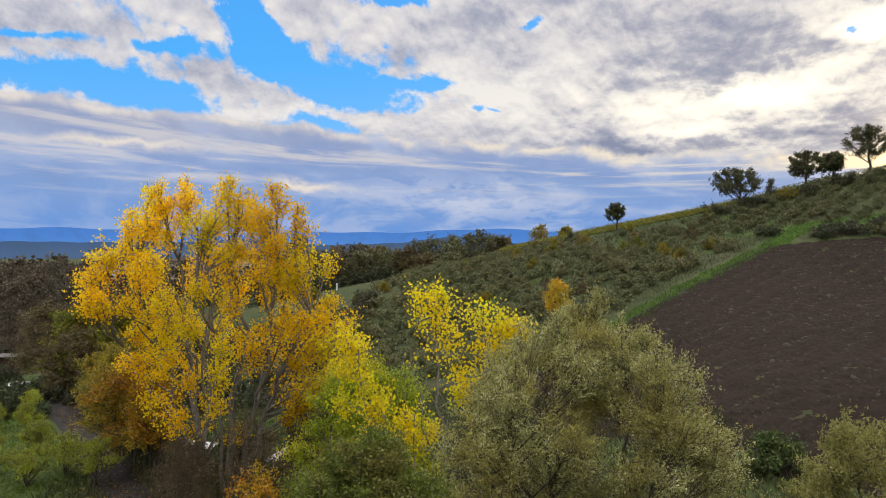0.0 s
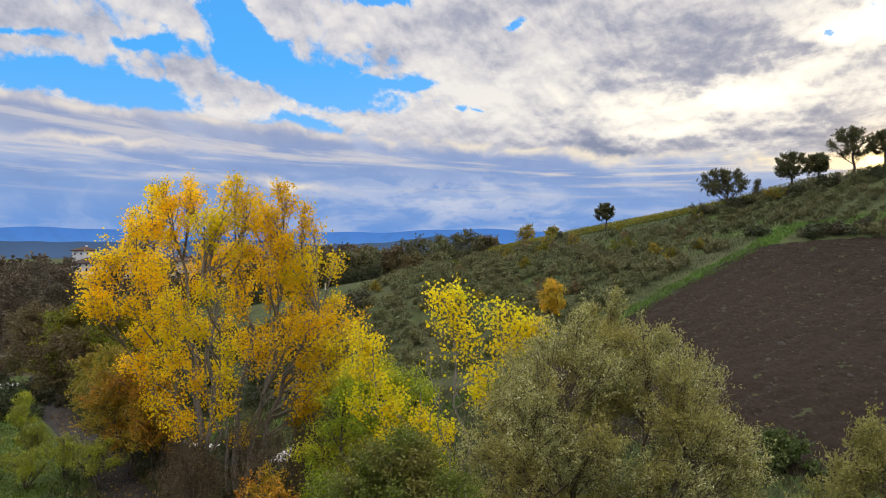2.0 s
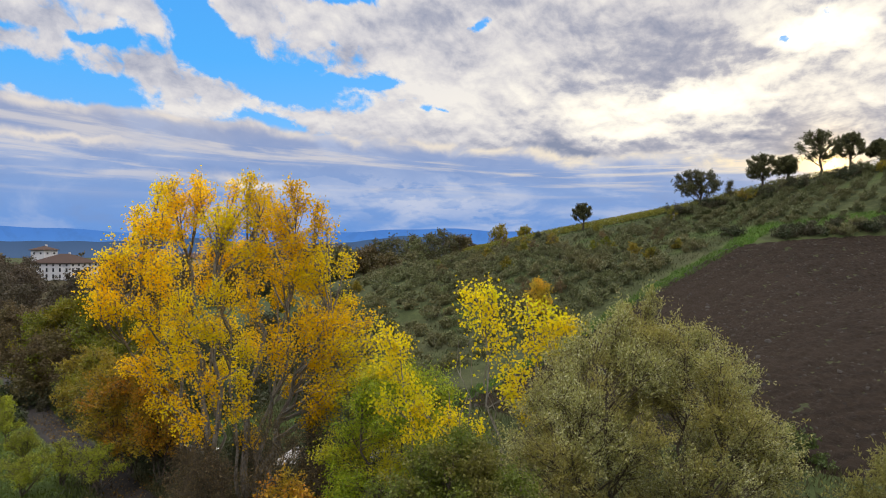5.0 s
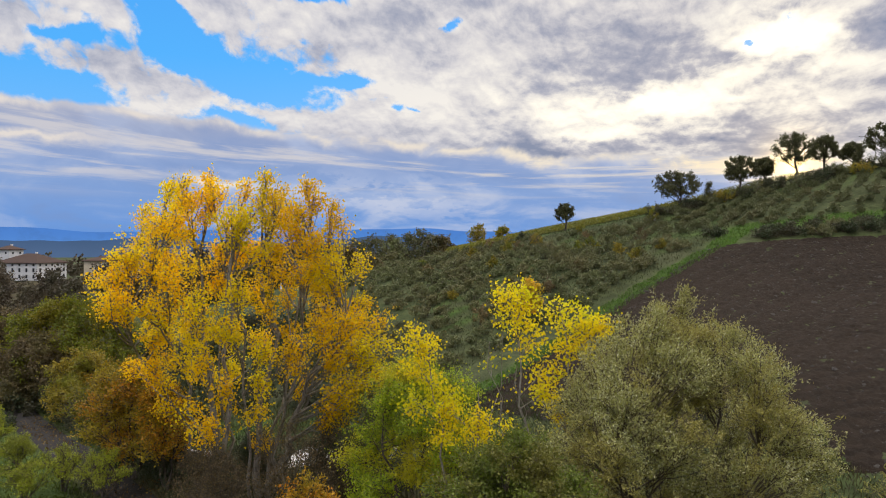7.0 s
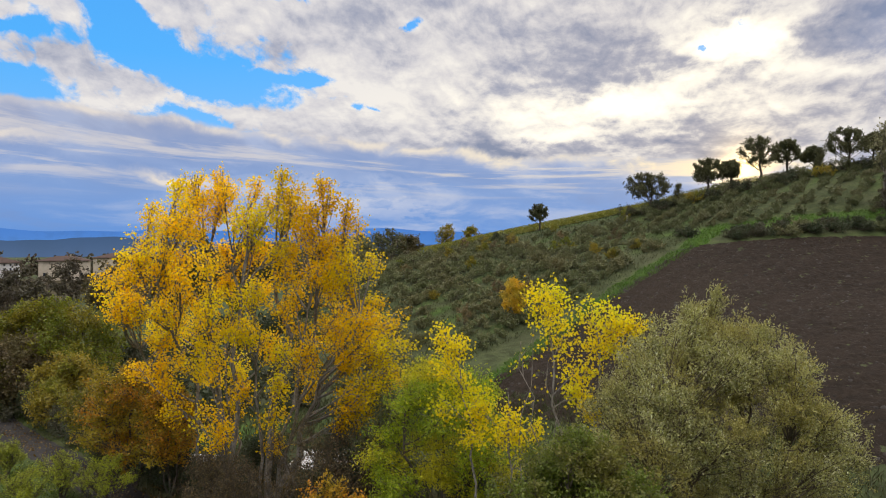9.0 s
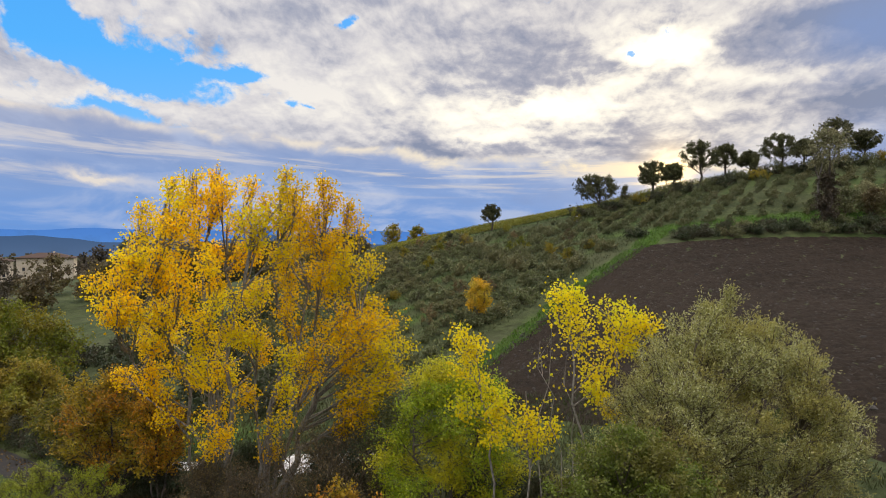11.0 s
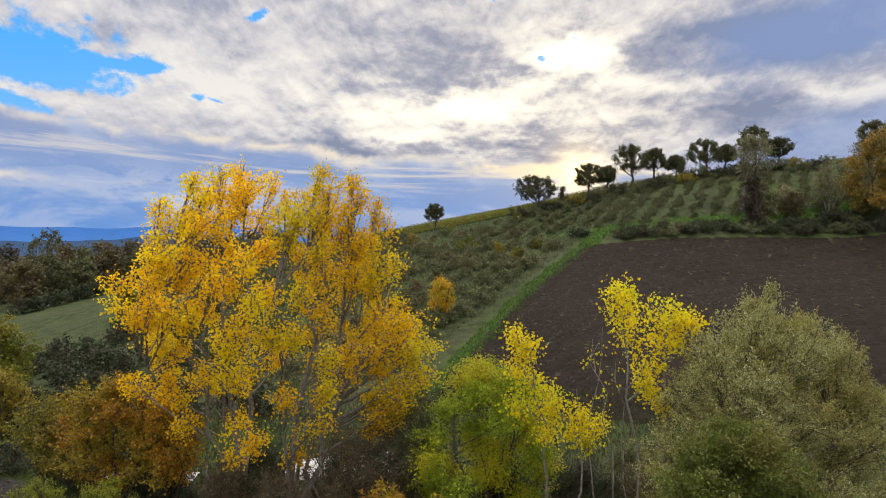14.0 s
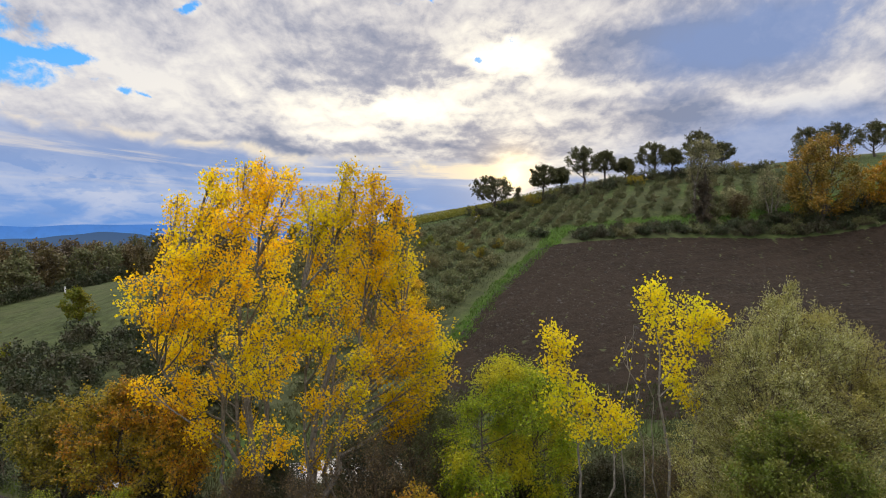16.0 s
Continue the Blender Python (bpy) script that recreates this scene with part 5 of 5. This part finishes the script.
# ---- trees across the meadow and far woods ----
FAR = ((-16, 181, 9, 5.6, 2), (-10, 183, 8.5, 5.2, 4), (-3.8, 181, 10.5, 5.8, 0), (3, 184, 9.0, 5.2, 5), (9.8, 181, 10.5, 5.8, 0), (15, 186, 8.0, 4.6, 4), (28.2, 196, 9.6, 3.0, 3), (36.3, 200, 8.0, 2.8, 3), (-22, 178, 9.5, 5.6, 4), (-28, 176, 10, 5.6, 2), (-38.5, 178, 13.0, 6.0, 0),
       (-30, 156, 9, 4.5, 0), (-46, 172, 10, 5.5, 1), (-54, 168, 9, 5.5, 2), (-24, 160, 8, 4.8, 4), (-17, 164, 8.5, 5.0, 4), (-62, 160, 9, 5.5, 1), (2, 196, 11, 5.5, 0), (-7, 190, 10, 5.4, 0), (7, 192, 10.5, 5.2, 0), (13, 190, 9, 4.8, 5), (17.5, 188, 7, 4.2, 4), (-10, 170, 6, 4.2, 4), (-4, 172, 5.5, 4.0, 4), (2, 174, 5.0, 4.0, 5),
       (-38, 141, 7.5, 4.4, 2), (-34, 144, 8.5, 4.2, 0), (-29, 146, 7.0, 4.4, 5), (-24.5, 149, 8.0, 4.2, 2), (-19.5, 152, 7.2, 4.2, 0), (-14.5, 156, 7.5, 4.4, 5), (-9.5, 158, 6.8, 4.0, 2), (-33, 152, 10, 5, 2), (-21, 158, 9, 5, 1), (-70, 150, 8, 5, 1), (-50, 140, 6.5, 4.5, 2), (-58, 130, 6.5, 4.5, 1), (-42, 150, 7, 4.5, 4))
FARMAT = (M_OAK, M_WOOD, M_BROWN, M_OCHRE, M_BROWN, M_SCRUB)
FARNAME = ("dark green oak at the far edge of the meadow", "brown leafless tree in the valley wood", "grey-green tree at the edge of the meadow", "thin ochre tree on the skyline", "russet autumn tree in the far hedge", "dark evergreen in the far hedge")
for i, (x, y, h, w, k) in enumerate(FAR):
    simple("far_tree", (x, y), FARNAME[k], "tree", 500 + 2 * i, h, w, w * 0.9, 22, w * 0.3, (0.5, 0.4), (M_DARKBARK, M_DARKBARK, FARMAT[k]), "trees beyond the meadow", z0=0.15, subs=7, twigs=4, per=4, twig=1.2, stem_r=0.2, limb_r=0.08, fine=False)


def wood_crown(seed):
    w, b, l = plant(seed, [(0, 0, 0.2, 0, 5.5)], round_lobes(seed, 10, 0, 0, 0.8, 6.4, 3.2, 3.2, 1.3, 0.8, -0.1), (0.34, 0.25), subs=6, twigs=4, per=6, twig=1.0, fine=False)
    return join((w, l))


def far_crown(seed):
    return plant(seed, [(0, 0, 0.2, 0, 5.5)], round_lobes(seed, 7, 0, 0, 0.6, 6.2, 3.4, 3.4, 1.6, 0.8, -0.1), (1.1, 0.9), subs=4, twigs=2, per=3, twig=1.0, fine=False)[2]


woods = [(float(x), float(y)) for x, y in zip(rng.uniform(-165, -36, 400), rng.uniform(84, 240, 400)) if x < -22 - 0.28 * y + 6 * math.sin(y * 0.1)]
scattered("valley_wood", woods, 520, wood_crown, M_WOOD, "brown and grey autumn woodland on the valley floor", "woodland", lambda x, y: 1.0 if math.atan2(x, y) < -0.48 else min(1.0, max(0.35, (13.5 - 0.055 * math.hypot(x, y)) / 8.0)))
beyond = [(float(a), float(b)) for a, b in zip(rng.uniform(-330, 60, 260), rng.uniform(300, 620, 260)) if a < 0.05 * b] + [(float(a), float(b)) for a, b in zip(rng.uniform(-300, -60, 190), rng.uniform(292, 400, 190))] + [(float(a), float(b)) for a, b in zip(rng.uniform(-225, -152, 60), rng.uniform(236, 300, 60))]
scattered("distant_wood", beyond, 530, far_crown, M_WOOD, "distant hedges and trees on the valley floor", "woodland", lambda x, y: 1.35 if y < 300 else 0.9)
hedge = [(-37 + 26 * t / 40 + float(rng.normal(0, 0.5)), 131 + 20 * t / 40 + float(rng.normal(0, 0.5))) for t in range(41)]


def hedge_crown(seed):
    return plant(seed, [(0, 0, 0, 0, 1.6)], round_lobes(seed, 8, 0, 0, 0.2, 2.0, 1.2, 1.2, 0.6, 0.8, -0.1), (0.3, 0.22), subs=5, twigs=3, per=3, twig=0.5, fine=False)[2]


scattered("meadow_hedge", hedge, 540, hedge_crown, M_DARKLEAF, "low dark hedge along the far edge of the meadow", "hedge")
simple("meadow_bush", (-19.4, 98.5), "lone yellow-green bush in the meadow", "bush", 545, 4.0, 1.7, 1.7, 18, 0.75, (0.24, 0.2), (M_TWIG, M_TWIG, M_MAPLE), "", z0=0.12, subs=9, twigs=5, per=5)
simple("meadow_bush", (11.8, 68.8), "small tree with orange-yellow leaves beside the grass strip", "tree", 547, 4.6, 1.6, 1.5, 18, 0.65, (0.16, 0.13), (M_TWIG, M_TWIG, M_YOUNG), "", z0=0.3, subs=10, twigs=5, per=6)
scrub = [(float(x), float(y)) for x, y in zip(rng.uniform(-38, 4, 460), rng.uniform(50, 94, 460)) if (y < 93 + 0.3 * x) and -36 + (y - 60) * 0.2 < x < -9] + [(float(x), float(y)) for x, y in zip(rng.uniform(-66, -42, 110), rng.uniform(62, 96, 110)) if x < -42 - (y - 72) * 0.55 - 2.5 or x < -52]
scattered("stream_scrub", scrub, 550, hedge_crown, M_DARKLEAF, "dark tangled scrub along the stream", "scrub", lambda x, y: 0.75)

# ---- houses ----
def box(bm, x0, y0, z0, x1, y1, z1):
    vs = [bm.verts.new(p) for p in ((x0, y0, z0), (x1, y0, z0), (x1, y1, z0), (x0, y1, z0), (x0, y0, z1), (x1, y0, z1), (x1, y1, z1), (x0, y1, z1))]
    for f in ((0, 3, 2, 1), (4, 5, 6, 7), (0, 1, 5, 4), (1, 2, 6, 5), (2, 3, 7, 6), (3, 0, 4, 7)):
        bm.faces.new([vs[i] for i in f])


def boxed(name, dims, mat, parent, label=""):
    bm = bmesh.new()
    box(bm, *dims)
    return part(name, bm, mat, parent, label)


def house(at, turn, w, d, h, mat, cols, rows, label, roof=1.9):
    ob = thing("farmhouse", (at[0], at[1], gz(*at) - 0.2), label, "house", "valley houses")
    ob.rotation_euler[2] = radians(turn)
    boxed("wall", (0, 0, 0, w, d, h), mat, ob)
    bm = bmesh.new()
    e = 0.6
    r = [bm.verts.new(p) for p in ((-e, -e, h), (w + e, -e, h), (w + e, d + e, h), (-e, d + e, h), (-e, -e, h + 0.22), (w + e, -e, h + 0.22), (w + e, d + e, h + 0.22), (-e, d + e, h + 0.22))]
    k = min(w, d) / 2
    a, b = ((k, d / 2), (w - k, d / 2)) if w > d else ((w / 2, k), (w / 2, d - k))
    t0, t1 = bm.verts.new((*a, h + roof)), bm.verts.new((*b, h + roof))
    for f in ((0, 3, 2, 1), (0, 1, 5, 4), (1, 2, 6, 5), (2, 3, 7, 6), (3, 0, 4, 7)):
        bm.faces.new([r[i] for i in f])
    if w > d:
        for f in ((r[4], r[5], t1, t0), (r[5], r[6], t1), (r[6], r[7], t0, t1), (r[7], r[4], t0)):
            bm.faces.new(f)
    else:
        for f in ((r[4], r[5], t0), (r[5], r[6], t1, t0), (r[6], r[7], t1), (r[7], r[4], t0, t1)):
            bm.faces.new(f)
    part("roof", bm, M_ROOF, ob, "brown terracotta tiled hip roof")
    boxed("chimney", (w * 0.6, d * 0.45, h + roof * 0.5, w * 0.6 + 0.6, d * 0.45 + 0.6, h + roof + 0.5), mat, ob)
    for side in (0, 1):
        span = w if side == 0 else d
        for i in range(cols[side]):
            for z0, hh in rows:
                c = span * (i + 0.5) / cols[side]
                if side == 0:
                    win = boxed("window", (c - 0.42, -0.04, z0, c + 0.42, 0.05, z0 + hh), M_FRAME, ob)
                    boxed("pane", (c - 0.33, -0.06, z0 + 0.08, c + 0.33, -0.045, z0 + hh - 0.08), M_GLASS, win)
                else:
                    win = boxed("window", (-0.04, c - 0.42, z0, 0.05, c + 0.42, z0 + hh), M_FRAME, ob)
                    boxed("pane", (-0.06, c - 0.33, z0 + 0.08, -0.045, c + 0.33, z0 + hh - 0.08), M_GLASS, win)
    return ob


THREE = ((0.8, 1.3), (3.0, 1.4), (5.1, 0.8))
house((-119.6, 254), 70, 13.5, 18, 6.1, M_WALL, (5, 6), THREE, "long white rendered farmhouse of three storeys with a brown tiled roof", 3.5)
house((-139, 275), 70, 6.5, 6.5, 12.2, M_WALL, (2, 2), ((10.6, 0.8),), "white farmhouse rising behind the long house", 1.8)
house((-103.6, 253), 12, 15, 10, 6.8, M_BEIGE, (4, 2), ((1.6, 1.2),), "low beige farm building with a brown tiled roof", 1.8)
house((-92, 272), 8, 18, 12, 7.7, M_BEIGE, (4, 2), ((3.2, 1.2),), "beige farm building with a wide brown roof", 2.0)

# ---- grass and fallen leaves near the track ----
def blades(name, n, x0, x1, y0, y1, keep, size, mat, label, seed, flat=False):
    r = np.random.default_rng(seed)
    x, y = r.uniform(x0, x1, n), r.uniform(y0, y1, n)
    ok = keep(x, y)
    x, y = x[ok], y[ok]
    p = np.stack((x, y, ground(x, y) + (0.14 if flat else 0.0)), -1)
    way = r.normal(size=(len(x), 3)) * ((1, 1, 0.15) if flat else (0.45, 0.45, 0.1)) + np.array((0, 0, 0.0 if flat else 1.0))
    s = r.uniform(0.6, 1.4, len(x))
    v, q = kites(p, unit(way), size[0] * s, size[1] * s, r)
    tagged(new(name, mesh_of(name, v, q, mat)), label, "grass" if not flat else "leaves", kind="stuff")


def open_grass(x, y):
    return (line_distance(TRACK, x, y) > 0.9) & (line_distance(GRAVEL, x, y) > 1.1)


blades("olive_grove_grass", 110000, -48, -16, 28, 66, lambda x, y: open_grass(x, y) & (line_distance(TRACK, x, y) > 1.3) & (-x - 0.45 * (y - 38) > 17.5), (0.10, 0.05), M_LAWN, "short bright green grass between the olive trees", 1)
blades("stream_grass", 36000, -20, 16, 24, 56, lambda x, y: open_grass(x, y) & (y < 48 - 0.9 * np.clip(x, 0, 30) + 6), (0.35, 0.06), M_DRY, "long dull grass under the trees by the stream", 2)
blades("strip_grass", 90000, 0, 50, 42, 92, lambda x, y: (near_left_edge(x, y) < 1.2 + 0.5 * wobble(x, y, 0.5, 8)) & (plot_xy(x, y)[1] > -6) & ((x - 8) * 0.6 - (y - 50) * 0.8 < 2.5), (0.26, 0.10), M_GRASS, "bright green grass strip beside the ploughed field", 3)
blades("lane_grass", 60000, 40, 104, 68, 96, lambda x, y: line_distance(LANE, x, y) < 1.5 + 0.5 * wobble(x, y, 0.5, 8), (0.26, 0.10), M_GRASS, "bright green grass lane above the brambles", 6)
blades("meadow_grass", 40000, 0, 60, 56, 128, lambda x, y: (plot_xy(x, y)[1] > 2), (0.30, 0.08), M_DRY, "rough dull grass of the hillside", 4)
blades("fallen_leaves", 30000, -30, 4, 16, 60, lambda x, y: ((line_distance(TRACK, x, y) < 2.6) & (y < 34)) | (line_distance(TRACK, x, y) < 0.8) | (np.hypot(x + 11, y - 33) < 7), (0.10, 0.09), M_LITTER, "fallen yellow and brown leaves", 5, True)


# ---- bare saplings, shed, pale heaps ----
tree("bare_sapling", (-0.2, 24.0), "thin bare grey saplings with a few last leaves", "tree",
     plant(701, [(0, 0, -0.9, 0.1, 8.2), (0.1, 0, -0.4, 0.2, 8.6), (0.2, 0.1, 0.1, 0, 7.6)], [(-0.9, 0.1, 7.6, 0.35, 0.3, 0.9), (-0.4, 0.1, 8.0, 0.3, 0.3, 0.9), (0.1, 0.1, 7.0, 0.4, 0.3, 0.8), (-0.5, 0.1, 6.0, 0.5, 0.4, 0.6)],
           (0.13, 0.12), subs=5, twigs=3, per=1, twig=0.5, stem_r=0.035, limb_r=0.018, start=0.5), (M_BARK, M_BARK, M_SAPLING))


def shed(at):
    ob = thing("wooden_shed", (at[0], at[1], gz(*at)), "small dark brown wooden shed beside the track", "shed")
    for x in (-1.4, 1.3):
        for y in (-1.0, 0.9):
            boxed("post", (x, y, -0.2, x + 0.12, y + 0.12, 2.1), M_PLANK, ob)
    for k in range(12):
        boxed("plank", (-1.38 + 0.23 * k, -1.04, 0.1, -1.17 + 0.23 * k, -1.0, 2.0), M_PLANK, ob)
    bm = bmesh.new()
    box(bm, -1.7, -1.4, 2.12, 1.7, 1.3, 2.2)
    part("roof", bm, M_FRAME, ob)
    return ob


M_PLANK = piece_material("brown_plank", (0.05, 0.026, 0.018), (0.10, 0.052, 0.035))
shed((-48.5, 75.5))


# stones stand in for white things of unclear kind beside the track
def stone_heap(at, n, size, seed):
    ob = thing("stone_heap", (at[0], at[1], gz(*at)), "heap of pale stones standing in for unclear white things beside the track", "stones", "stone heaps")
    r = random.Random(seed)
    for k in range(n):
        bm = bmesh.new()
        bmesh.ops.create_icosphere(bm, subdivisions=1, radius=size * r.uniform(0.5, 1.1))
        for v in bm.verts:
            v.co *= r.uniform(0.75, 1.2)
            v.co.z *= 0.7
        a, q = r.uniform(0, 6.28), abs(r.gauss(0, 1)) * size * 1.8
        bmesh.ops.translate(bm, verts=bm.verts, vec=(math.cos(a) * q * 1.6, math.sin(a) * q, max(0.05, size * 1.4 - q * 0.4)))
        part("stone", bm, M_STONE, ob)


M_STONE = piece_material("pale_stone", (0.28, 0.28, 0.27), (0.62, 0.62, 0.60))
stone_heap((-41.0, 65.5), 26, 0.32, 3)
stone_heap((-37.4, 65.0), 12, 0.28, 5)
for px, py, label in ((-21.3, 135.1, "short white marker post at the meadow's edge"), (42.6, 107.3, "short white marker post below the vineyard")):
    ob = thing("marker_post", (px, py, gz(px, py)), label, "post", "marker posts")
    boxed("post", (-0.12, -0.12, -0.1, 0.12, 0.12, 1.3 if px < 0 else 0.8), M_POST, ob)
    boxed("cap", (-0.15, -0.15, 1.3 if px < 0 else 0.8, 0.15, 0.15, 1.36 if px < 0 else 0.86), M_POST, ob)
